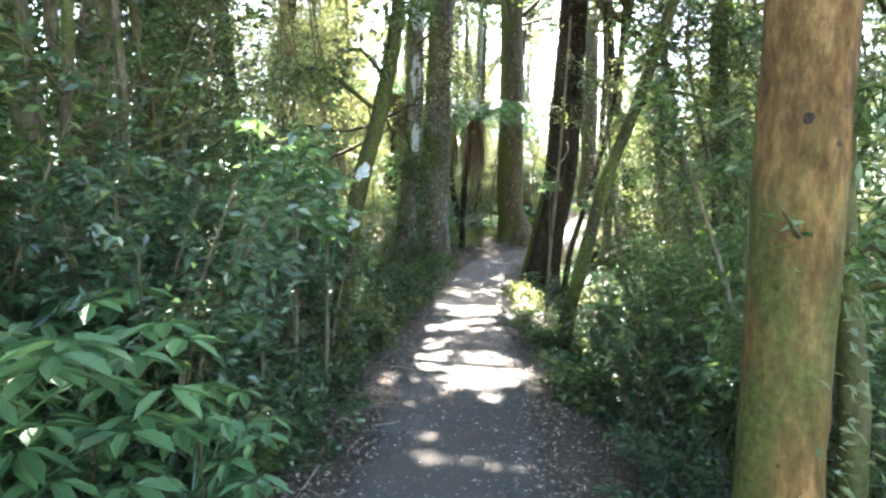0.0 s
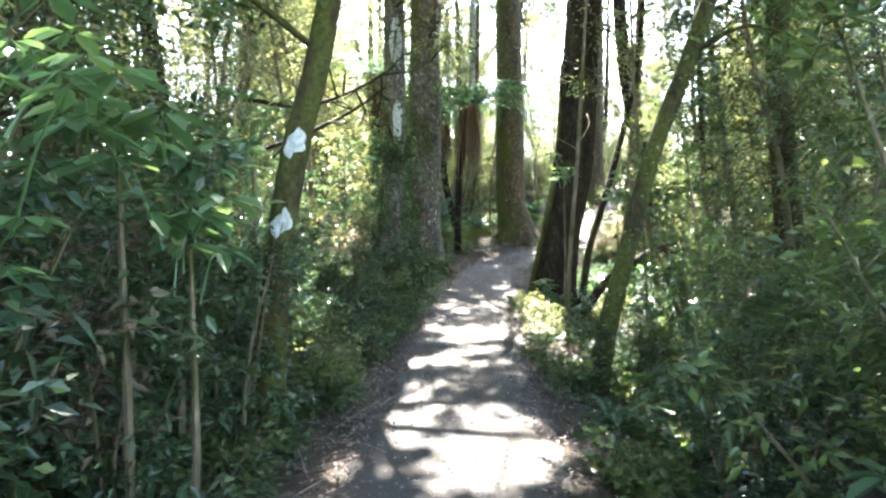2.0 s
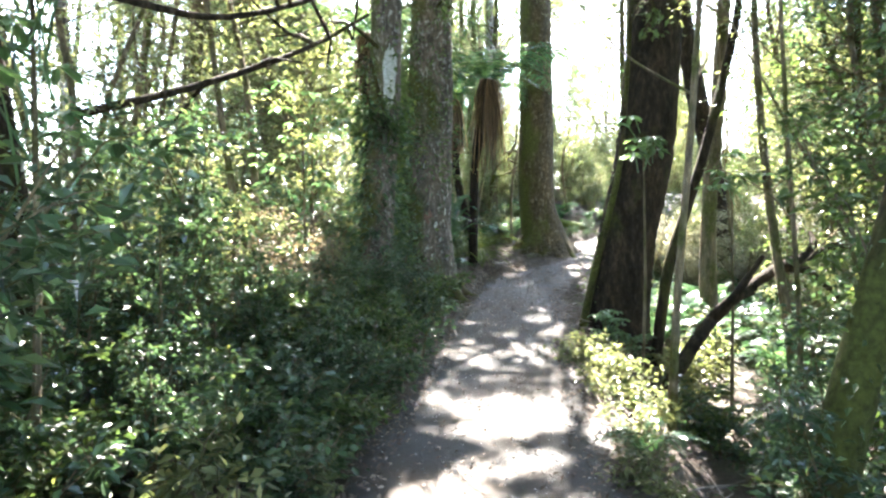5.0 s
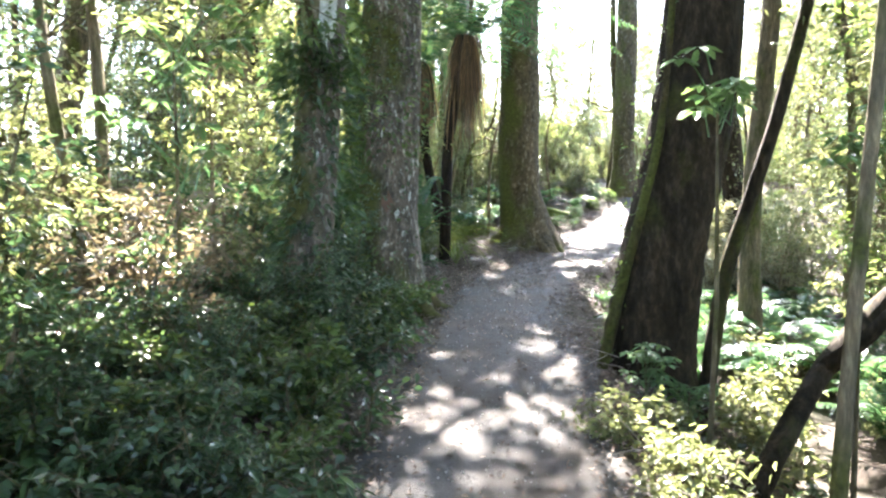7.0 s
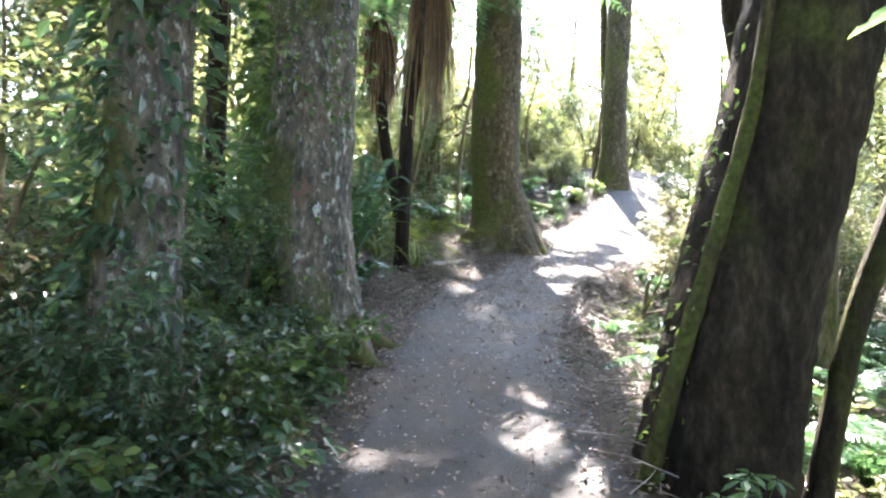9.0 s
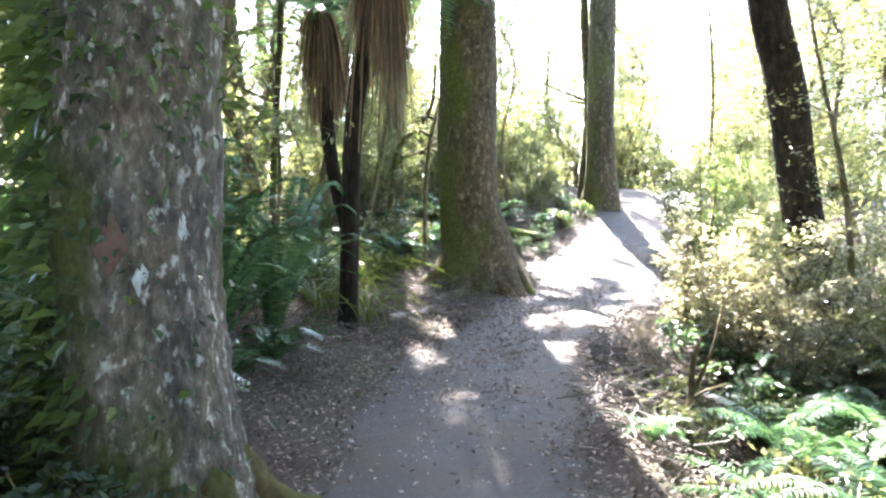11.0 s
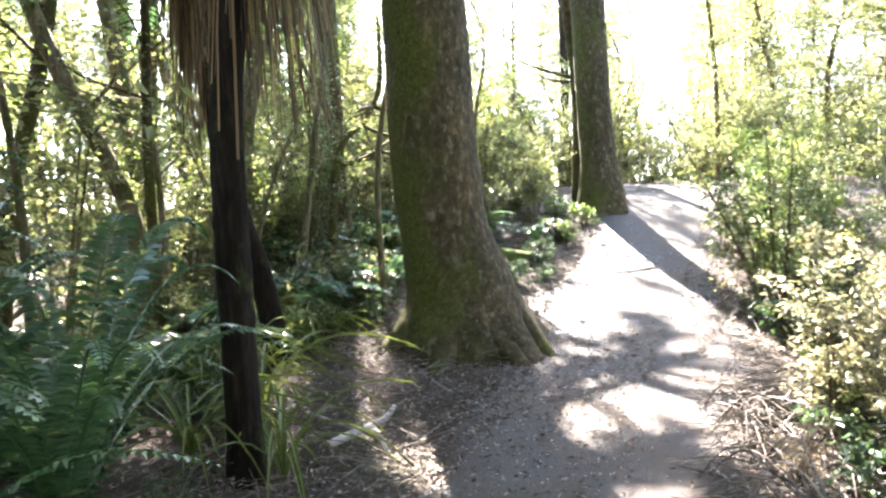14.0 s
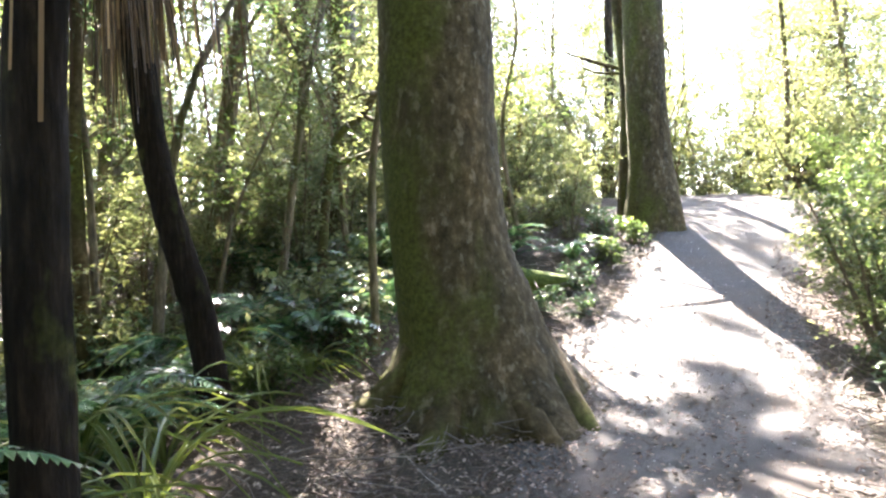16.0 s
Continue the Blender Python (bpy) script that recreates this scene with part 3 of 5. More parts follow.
for k, (x, y) in enumerate(FOREST):
    x, y = x + rng.uniform(-0.4, 0.4), y + rng.uniform(-0.4, 0.4)
    r, tilt, tall = rng.uniform(0.08, 0.2), rng.normal(size=2) * 0.5, rng.uniform(7, 10)
    # slim and tall here: crowns added out of view to dapple the path
    if 3 < x < 11 and 31 < y < 36:
        r, tall = 0.11, 10.8
    z = float(land(x, y))
    root, top = trunk_tree("tree", [(x, y, z - 0.15), (x + tilt[0] * 0.3, y + tilt[1] * 0.3, z + 1.5), (x + tilt[0] * 0.9, y + tilt[1] * 0.9, z + 4), (x + tilt[0] * 1.4, y + tilt[1] * 1.4, z + tall)],
                           [r * 1.4, r, r * 0.9, r * 0.6], (BARK_MOSSY, BARK_POLE, BARK_PALE, BARK_DARK)[k % 4], "forest tree with mossy trunk among undergrowth", 12, 0.04, 0.15, 100 + k, 7)
    root["group"] = "forest trees"
    crown(root, top, 4.4, 4.2, 7000, 200 + k, 0.22, (LEAF_MID, LEAF_SUN, LEAF_SHADE)[k % 3], low=0.25)


# ---- undergrowth templates ----
def shrub(name, seed, tall, spread, stems, twigs, per_twig, leaf, slim_leaf, material, label, bark=None, broad=False, group="undergrowth shrubs", start=0.25):
    rng = np.random.default_rng(seed)
    root = thing(name, label, "shrub", group)
    green = Geo()
    for k in range(stems):
        a = rng.uniform(0, 6.28)
        end = np.array([math.cos(a), math.sin(a), 0]) * spread * rng.uniform(0.3, 1) + np.array([0, 0, tall * rng.uniform(0.65, 1)])
        foot = np.array([math.cos(a), math.sin(a), 0]) * 0.06
        pts = curve_points([foot - np.array([0, 0, 0.1]), foot + (end - foot) * np.array([0.25, 0.25, 0.45]) + rng.normal(size=3) * 0.05, end], 5)
        geo = Geo()
        tube(geo, pts, np.linspace(0.006 + 0.009 * tall, 0.003, len(pts)), 5)
        for _ in range(twigs):
            s = pts[int(len(pts) * rng.uniform(start, 0.99))]
            b = rng.uniform(0, 6.28)
            e = s + np.array([math.cos(b), math.sin(b), rng.uniform(-0.25, 0.6)]) * spread * rng.uniform(0.25, 0.6)
            m = (s + e) / 2 + np.array([0, 0, 0.05])
            tube(geo, [s, m, e], [0.004, 0.003, 0.0015], 3)
            t = rng.uniform(0.1, 1.05, (per_twig, 1))
            base = s * (1 - t) + e * t + rng.normal(size=(per_twig, 3)) * leaf * 0.5
            way = unit(e - s) * 0.7 + rng.normal(size=(per_twig, 3)) * np.array([0.8, 0.8, 0.45])
            leaves(green, base, way, leaf, leaf * slim_leaf, rng, broad=broad)
        part("stem", geo, bark or BARK_POLE, root)
    part("foliage", green, material, root)
    return root


def palmate(name, seed, tall, spread, label, whorls=26, from_height=0.35, leaf=0.17):
    """A young tree with hand-shaped compound leaves on long stalks."""
    rng = np.random.default_rng(seed)
    root = thing(name, label, "shrub", "broad-leaved shrubs")
    green, geo, stalks = Geo(), Geo(), Geo()
    for k in range(whorls):
        a = rng.uniform(0, 6.28)
        hub = np.array([math.cos(a) * spread * rng.uniform(0.15, 1), math.sin(a) * spread * rng.uniform(0.15, 1), tall * rng.uniform(from_height, 1)])
        foot = np.array([rng.normal() * 0.05, rng.normal() * 0.05, max(0.02, hub[2] - spread * rng.uniform(0.5, 0.9))])
        tube(stalks, curve_points([foot, (foot + hub) / 2 + np.array([0, 0, 0.06]), hub], 3), np.linspace(0.006, 0.0025, 7), 4)
        turn = rng.uniform(0, 6.28)
        n = 6
        b = turn + np.arange(n) * 6.28 / n + rng.normal(size=n) * 0.12
        way = np.stack([np.cos(b), np.sin(b), rng.uniform(-0.35, 0.1, n)], -1)
        leaves(green, np.repeat(hub[None], n, 0) + way * 0.02, way, leaf, leaf * 0.44, rng, broad=True, up=0.9, fold=0.2, droop=0.25)
    tube(geo, [(0, 0, -0.1), (0.02, 0, tall * 0.4), (0, 0.02, tall * 0.85)], [0.02, 0.015, 0.008], 6)
    part("stem", geo, BARK_POLE, root)
    tagged(part("leaf_stalk", stalks, LEAF_BROAD, root), kind="stuff")
    part("foliage", green, LEAF_BROAD, root)
    return root


def frond(rng, a, L, lift, arch, pinnae, wide, base=(0, 0, 0), level=0.0, reach=1.0):
    """One arching frond: a midrib with paired leaflets."""
    geo = Geo()
    out = np.array([math.cos(a), math.sin(a), 0])
    s = np.linspace(0, 1, pinnae + 1)[:, None]
    line = out * L * reach * ((0.25 + level) * s + 0.6 * s ** 1.6) + np.array([0, 0, 1.0]) * (L * lift * (s * 1.15 - arch * 0.85 * s ** 2.4)) + np.asarray(base, float)
    tube(geo, line[::4], np.linspace(0.008, 0.002, len(line[::4])), 3)
    d = unit(np.gradient(line, axis=0))
    side = unit(np.cross(d, np.array([0, 0, 1.0]) + out * 0.2))
    t = s[3:, 0]
    size = wide * L * np.sin(np.pi * np.clip(t * 0.86 + 0.12, 0, 1)) ** 0.7
    for sign in (1, -1):
        way = unit(side[3:] * sign + d[3:] * 0.35 + rng.normal(size=(len(t), 3)) * 0.07)
        w = L / pinnae * 0.46
        tip = line[3:] + way * size[:, None] - np.array([0, 0, 0.16]) * size[:, None]
        mid = line[3:] + way * size[:, None] * 0.4 + np.array([0, 0, 0.03]) * size[:, None]
        geo.add(np.stack([line[3:], mid + d[3:] * w, tip, mid - d[3:] * w], 1), np.arange(len(t) * 4).reshape(-1, 4))
    return geo


def fern(name, seed, fronds, length, label, arch=0.9, material=None, group="ground ferns", rise=1.0, pinnae=38, wide=0.14, reach=1.0):
    rng = np.random.default_rng(seed)
    root = thing(name, label, "fern", group)
    for k in range(fronds):
        part("frond", frond(rng, k * 2.4 + rng.uniform(-0.3, 0.3), length * rng.uniform(0.7, 1.1), rise * rng.uniform(0.6, 1.1), arch, pinnae, wide, reach=reach * rng.uniform(0.6, 1.2)), material or LEAF_FERN, root)
    return root


def tree_fern(anchors, radius, seed, skirt_low, label, fronds=12, length=2.4):
    """Black fibrous trunk with a hanging skirt of dead fronds under a crown of green ones."""
    rng = np.random.default_rng(seed)
    root = thing("tree_fern", label, "tree fern", "tree ferns")
    pts = curve_points(anchors, 9)
    geo = Geo()
    tube(geo, pts, np.interp(np.linspace(0, 1, len(pts)), [0, 0.1, 0.6, 1], [radius * 1.35, radius, radius * 0.9, radius * 1.1]), 16, 0.05, 0.0, rng)
    part("trunk", geo, BARK_FERN, root, smooth=True)
    top = pts[-1]
    for k in range(22):
        geo = Geo()
        a, fall = k * 2.4 + rng.uniform(-0.4, 0.4), rng.uniform(0.55, 1.15) * (top[2] - skirt_low)
        out = np.array([math.cos(a), math.sin(a), 0])
        wide = rng.uniform(0.02, 0.2)
        for _ in range(44):
            j = rng.normal(size=3) * np.array([0.02, 0.02, 0.02])
            f = fall * rng.uniform(0.3, 1.0)
            s = np.linspace(0, 1, 6)[:, None]
            line = top + out * (radius * 0.9 + wide * s ** 0.8) + j * (0.4 + 3 * s) + rng.normal(size=(6, 3)) * np.array([0.008, 0.008, 0]) - np.array([0, 0, 1.0]) * (f * s ** 1.25) + np.array([0, 0, 0.12]) * np.sin(s * 3.1)
            side = np.cross(out, [0, 0, 1.0]) * rng.uniform(0.001, 0.0032) + out * rng.normal() * 0.003
            v = np.stack([line - side, line + side], 1)
            i = np.arange(5)[:, None] * 2
            geo.add(v, i + np.array([[0, 1, 3, 2]]))
        part("dead_frond", geo, DEAD_FROND, root, "hanging brown dead frond")
    for k in range(fronds):
        part("frond", frond(rng, k * 6.283 / fronds + rng.uniform(-0.2, 0.2), length * rng.uniform(0.85, 1.1), 0.5, 1.5, 64, 0.2, top, 0.25), LEAF_FERN, root, "arching green frond")
    return root


def blades(name, seed, count, length, label, width=0.035):
    rng = np.random.default_rng(seed)
    root = thing(name, label, "plant", "long-bladed plants")
    for k in range(count):
        geo = Geo()
        a = rng.uniform(0, 6.28)
        out = np.array([math.cos(a), math.sin(a), 0])
        L = length * rng.uniform(0.6, 1.1)
        s = np.linspace(0, 1, 9)[:, None]
        line = out * L * (0.2 * s + 0.6 * s ** 1.7) + np.array([0, 0, L]) * (1.1 * s - rng.uniform(0.7, 1.15) * s ** 2.2)
        side = np.cross(out, [0, 0, 1.0])
        w = width * np.sqrt(np.clip(1.02 - s, 0, 1)) * (0.4 + 0.6 * np.clip(s * 5, 0, 1))
        v = np.stack([line - side * w / 2 + [0, 0, 0.006], line - [0, 0, 0.004], line + side * w / 2 + [0, 0, 0.006]], 1)
        i = np.arange(8)[:, None] * 3
        geo.add(v, np.concatenate([i + np.array([[0, 1, 4, 3]]), i + np.array([[1, 2, 5, 4]])]))
        part("blade", geo, LEAF_BLADE, root)
    return root


def sapling(name, seed, tall, label, material, leaf=0.06, sprays=34):
    rng = np.random.default_rng(seed)
    root = thing(name, label, "sapling", "thin saplings")
    geo, green = Geo(), Geo()
    bend = rng.normal(size=(4, 2)) * np.array([[0.0], [0.12], [0.3], [0.5]])
    pts = curve_points([(bend[i, 0], bend[i, 1], tall * i / 3 - (0.1 if i == 0 else 0)) for i in range(4)], 5)
    tube(geo, pts, np.linspace(0.012 + 0.0055 * tall, 0.006, len(pts)), 6, 0.04, 0.0, rng)
    twigs = Geo()
    for _ in range(sprays):
        s = pts[int(len(pts) * rng.uniform(0.3, 0.99))]
        b = rng.uniform(0, 6.28)
        e = s + np.array([math.cos(b), math.sin(b), rng.uniform(-0.1, 0.7)]) * rng.uniform(0.35, 0.95)
        tube(twigs, [s, (s + e) / 2 + np.array([0, 0, 0.05]), e], [0.006, 0.004, 0.002], 3)
        n = 26
        t = rng.uniform(0.3, 1.1, (n, 1))
        leaves(green, s * (1 - t) + e * t + rng.normal(size=(n, 3)) * 0.07, unit(e - s) * 0.6 + rng.normal(size=(n, 3)) * np.array([0.8, 0.8, 0.5]), leaf, leaf * 0.45, rng)
    part("stem", geo, BARK_POLE, root, smooth=True)
    tagged(part("fine_twig", twigs, BARK_POLE, root), kind="stuff")
    part("foliage", green, material, root)
    return root


def scatter(templates, places, seed, low=0.8, high=1.25, sink=0.03, lean_by=5):
    """Copies of the templates at places, each turned and sized a little differently."""
    rng = np.random.default_rng(seed)
    for k, (x, y) in enumerate(places):
        src = templates[int(rng.integers(len(templates)))]
        s = rng.uniform(low, high)
        copy_thing(src, Matrix.Translation(spot(x, y, -sink)) @ Euler((radians(rng.normal() * lean_by), radians(rng.normal() * lean_by), rng.uniform(0, 6.28))).to_matrix().to_4x4() @ Matrix.Scale(s, 4))


def drop_templates(templates):
    for t in templates:
        for o in (*t.children_recursive, t):
            bpy.data.objects.remove(o)


def band(seed, count, y0, y1, d0, d1, avoid=()):
    """Random places between two distances from the path's middle line (minus: its left)."""
    rng = np.random.default_rng(seed)
    out = []
    while len(out) < count:
        y, d = rng.uniform(y0, y1), rng.uniform(d0, d1)
        x = float(np.interp(y, LINE_Y, LINE_X)) + d
        if any((x - ax) ** 2 + (y - ay) ** 2 < ar * ar for ax, ay, ar in avoid):
            continue
        out.append((x, y))
    return out


def leafy_tree(name, seed, tall, low, reach, material, label, count=5200, leaf=0.1, r=0.07):
    """A forest tree in leaf from low on the stem to its top."""
    rng = np.random.default_rng(seed)
    root = thing(name, label, "tree", "leafy forest trees")
    geo, green = Geo(), Geo()
    bend = rng.normal(size=(4, 2)) * np.array([[0.0], [0.15], [0.35], [0.6]])
    pts = curve_points([(bend[i, 0], bend[i, 1], tall * i / 3 - (0.15 if i == 0 else 0)) for i in range(4)], 6)
    tube(geo, pts, np.linspace(r, 0.02, len(pts)), 8, 0.05, 0.0, rng)
    twigs = count // 36
    for k in range(twigs):
        h = rng.uniform(low, tall) / tall
        s = pts[min(int(len(pts) * h), len(pts) - 1)]
        b = rng.uniform(0, 6.28)
        far = reach * (0.35 + 0.65 * math.sin(math.pi * min(1, h * 0.9 + 0.1))) * rng.uniform(0.35, 1.0)
        e = s + np.array([math.cos(b), math.sin(b), rng.uniform(-0.15, 0.55)]) * far
        m = (s + e) / 2 + np.array([0, 0, 0.08 * far]) + rng.normal(size=3) * 0.05
        tube(geo, [s, m, e], [0.012, 0.008, 0.003], 3)
        t = rng.uniform(0.35, 1.08, (36, 1))
        base = s * (1 - t) ** 2 + 2 * m * t * (1 - t) + e * t * t + rng.normal(size=(36, 3)) * np.array([0.14, 0.14, 0.1])
        leaves(green, base, unit(e - s) * 0.6 + rng.normal(size=(36, 3)) * np.array([0.8, 0.8, 0.5]), leaf, leaf * 0.46, rng, up=0.5)
    part("trunk", geo, BARK_POLE, root, smooth=True)
    part("crown", green, material, root)
    return root


TRUNKS = [(2.4, 22.7, 1.0), (5.84, 27.1, 0.7), (2.06, 14.1, 0.55), (-0.1, 16, 0.7), (0.57, 20.2, 0.4), (1.45, 2.8, 0.35), (0.5, 22.45, 0.4), (-0.8, 14.2, 0.35), (-1, 7, 0.2)]
OPEN_AIR = TRUNKS + [(5.6, 33, 2.0), (7.0, 38, 2.4), (8.5, 44, 3.0), (11.5, 36, 2.0), (14.5, 41, 2.5)]
dark_shrubs = [shrub("shrub", 300 + k, 1.2 + 0.3 * k, 0.7, 5, 12, 22, 0.085, 0.46, LEAF_SHADE, "dense small-leaved shrub in dark shade tone under the trees") for k in range(4)]
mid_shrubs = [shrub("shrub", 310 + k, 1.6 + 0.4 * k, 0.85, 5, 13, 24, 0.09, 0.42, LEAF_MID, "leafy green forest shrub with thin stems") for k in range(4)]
light_shrubs = [shrub("shrub", 320 + k, 1.2 + 0.35 * k, 0.85, 5, 14, 30, 0.07, 0.42, LEAF_SUN, "shrub with fine leaves in sunlit yellow-green tone", start=0.12) for k in range(4)]
low_shrubs = [shrub("low_plant", 330 + k, 0.36, 0.36, 4, 10, 17, 0.06, 0.5, (LEAF_SHADE, LEAF_MID, LEAF_SHADE)[k], "low green leafy plant covering the ground", start=0.1, broad=True) for k in range(3)]
creepers = [shrub("low_plant", 335 + k, 0.4, 0.42, 4, 9, 12, 0.075, 0.5, LEAF_SUN, "low plant in sunlit yellow-green tone beside the path", start=0.1) for k in range(2)]
mound_shrubs = [shrub("shrub", 326 + k, 1.75, 0.8, 6, 16, 30, 0.075, 0.45, LEAF_SUN_PALE, "sunlit bush of small leaves, sunlight put into their pale colour", start=0.15) for k in range(2)]
dry_shrubs = [shrub("shrub", 328 + k, 1.3, 0.75, 6, 13, 20, 0.09, 0.4, DRY_LEAF, "dry brown-leaved bush among the undergrowth", bark=TWIG, start=0.1) for k in range(2)]
saplings = [sapling("sapling", 340 + k, 4.0 + k, "thin sapling with a bare pole and fine leaves", (LEAF_MID, LEAF_SUN, LEAF_MID, LEAF_SUN)[k]) for k in range(4)]
ferns = [fern("fern", 350 + k, 15, 0.95 + 0.12 * k, "crown fern with long arching green fronds", pinnae=40) for k in range(3)]
tall_ferns = [fern("fern", 355 + k, 22, 1.5, "tall crown fern with upright ladder-like fronds", 0.74, rise=1.5, pinnae=52, wide=0.072, reach=0.66) for k in range(3)]
palm_leaf = [palmate("shrub", 360 + k, 1.05, 0.55, "shrub with broad hand-shaped green leaves", 30) for k in range(2)]
high_palm_leaf = [palmate("sapling", 365 + k, 2.35, 0.5, "young sapling with hand-shaped leaves at its top", 24, 0.6, 0.12) for k in range(2)]
tall_palm_leaf = [palmate("sapling", 369, 2.62, 0.28, "thin sapling with a tuft of hand-shaped leaves", 11, 0.86, 0.13)]
hand_leaf = [palmate("sapling", 368, 1.68, 0.26, "thin sapling with large bright hand-shaped leaves", 8, 0.82, 0.17)]
leafy_mid = [leafy_tree("tree", 370 + k, 6.5 + k, 1.2, 1.6, (LEAF_MID, LEAF_MID, LEAF_SHADE)[k], "slender forest tree in dense green leaf") for k in range(3)]
leafy_light = [leafy_tree("tree", 380 + k, 6.5 + 1.3 * k, 0.8, 1.7, LEAF_SUN, "slender tree with leaves in sunlit yellow-green tone") for k in range(3)]

# left of the path
LIT = TRUNKS + [(-0.8, 8.7, 0.7)]
scatter(leafy_mid, [(-2.9, 8.2), (-3.6, 8.8), (-4.2, 8.0), (-4.6, 6.6)], 70, 0.6, 0.9)
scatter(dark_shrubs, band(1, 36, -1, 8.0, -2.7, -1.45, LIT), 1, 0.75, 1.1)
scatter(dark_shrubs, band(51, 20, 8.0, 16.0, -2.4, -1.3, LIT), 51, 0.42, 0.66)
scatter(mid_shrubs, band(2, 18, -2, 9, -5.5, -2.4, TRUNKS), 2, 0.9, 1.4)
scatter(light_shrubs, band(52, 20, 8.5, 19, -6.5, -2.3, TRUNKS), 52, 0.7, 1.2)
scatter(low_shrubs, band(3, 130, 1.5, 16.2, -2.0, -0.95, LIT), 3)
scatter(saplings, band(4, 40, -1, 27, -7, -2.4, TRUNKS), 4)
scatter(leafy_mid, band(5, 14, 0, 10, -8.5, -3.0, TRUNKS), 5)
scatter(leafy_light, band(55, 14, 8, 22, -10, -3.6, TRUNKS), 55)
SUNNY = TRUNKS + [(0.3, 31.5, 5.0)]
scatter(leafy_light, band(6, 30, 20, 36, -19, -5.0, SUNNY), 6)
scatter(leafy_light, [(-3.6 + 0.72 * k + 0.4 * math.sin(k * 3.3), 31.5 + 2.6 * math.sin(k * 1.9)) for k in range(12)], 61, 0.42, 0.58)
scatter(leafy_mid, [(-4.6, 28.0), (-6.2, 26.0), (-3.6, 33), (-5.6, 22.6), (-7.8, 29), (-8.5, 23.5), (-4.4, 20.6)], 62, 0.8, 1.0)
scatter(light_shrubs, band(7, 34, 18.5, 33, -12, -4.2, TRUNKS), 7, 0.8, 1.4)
scatter(tall_ferns, [(-0.45, 18.3), (-0.9, 17.6), (-1.2, 18.6), (-0.75, 19.2), (-1.7, 17.9), (-1.5, 19.4), (-2.2, 18.8), (-0.1, 19.2), (-2.4, 17.2), (-1.0, 20.2), (-2.0, 20.4)], 8, 1.08, 1.32)
scatter(ferns, [(-0.2, 17.7), (0.0, 18.5), (-0.6, 16.9)], 81, 0.6, 0.8)
scatter(ferns, band(9, 16, 20.3, 26, -6, -3.0, TRUNKS), 9, 0.7, 1.1)
scatter(low_shrubs, band(10, 40, 20.5, 26.5, -6.5, -3.7, TRUNKS), 10)
scatter(low_shrubs, band(63, 56, 7.5, 17, -4.2, -1.9, TRUNKS), 63, 0.9, 1.4)
# right of the path
scatter(mid_shrubs, band(11, 18, 0.5, 8.5, 1.9, 5, TRUNKS), 11, 0.6, 1.1)
scatter(dark_shrubs, band(12, 16, 2, 12.5, 1.35, 2.6, TRUNKS), 12, 0.5, 0.85)
scatter(saplings, band(13, 26, 1, 20, 2.9, 7.5, TRUNKS), 13)
scatter(ferns, band(14, 26, 6, 19.4, 1.8, 4.6, TRUNKS), 14)
scatter(light_shrubs, band(15, 13, 9, 26, 3.6, 9, TRUNKS), 15, 0.7, 1.2)
scatter(mid_shrubs, band(53, 13, 9, 26, 3.6, 9, TRUNKS), 53, 0.6, 1.0)
scatter(mid_shrubs, [(3.2, 6.8), (3.4, 8.2), (3.1, 10.0), (2.8, 5.6), (3.9, 7.4), (3.6, 4.6)], 54, 1.0, 1.4)
scatter(low_shrubs, band(16, 40, 2.5, 12, 1.0, 2.4, TRUNKS), 16)
scatter(creepers, band(17, 24, 12.8, 19, 1.35, 3.2, TRUNKS), 17)
scatter(low_shrubs, band(59, 40, 18, 27, 1.75, 3.2, TRUNKS), 59, 0.8, 1.3)
scatter(leafy_light, [(9.0, 22.0), (10.2, 25.0), (8.6, 19.6), (11.2, 28.2), (9.6, 29.6), (12.6, 31.5), (11.0, 22.5)], 60, 0.8, 1.1)
scatter(leafy_mid, band(18, 12, -1, 14, 4.2, 9, TRUNKS), 18)
scatter(leafy_light, band(19, 18, 13, 30, 5.5, 13, OPEN_AIR), 19)
scatter(mid_shrubs, band(20, 9, 20.5, 29, 1.75, 3.4, TRUNKS), 20, 0.5, 0.85)
scatter(mid_shrubs, band(56, 9, 20.5, 29, 1.75, 3.4, TRUNKS), 56, 0.4, 0.7)
scatter(leafy_light, [(6.2, 12.5), (6.8, 15.0), (6.0, 17.0), (5.6, 10.6), (7.6, 17.6), (5.2, 14.2)], 57, 0.7, 0.95)
scatter(light_shrubs, [(-0.9, 24.2), (0.1, 24.9), (-0.4, 26.0), (1.0, 27.2), (-1.6, 25.4), (0.2, 27.6), (-2.2, 26.6), (1.7, 28.0), (-1.2, 27.4), (-2.8, 24.6)], 58, 0.6, 0.95)
# beyond the bend
scatter(light_shrubs, band(21, 22, 26.5, 33, -7, -1.9, TRUNKS), 21, 0.8, 1.4)
scatter(light_shrubs, band(22, 22, 28, 36, 1.7, 7, TRUNKS), 22, 0.8, 1.4)
scatter(light_shrubs, band(23, 34, 32, 42, -12, 12), 23, 1.1, 1.7)
scatter(light_shrubs, [(3.2 + 0.75 * k, 31.5 + 1.5 * math.sin(k * 2.7) + 0.12 * k) for k in range(18)], 27, 1.2, 1.7)
scatter(light_shrubs, [(5.4, 19.5), (5.7, 20.6), (6.2, 21.3), (6.6, 20.4), (6.4, 22.2), (5.5, 18.3), (7.3, 22.6), (7.4, 19.2), (6.2, 19.4), (5.7, 22.6), (7.0, 24.3), (8.0, 24.8)], 28, 0.7, 1.0)
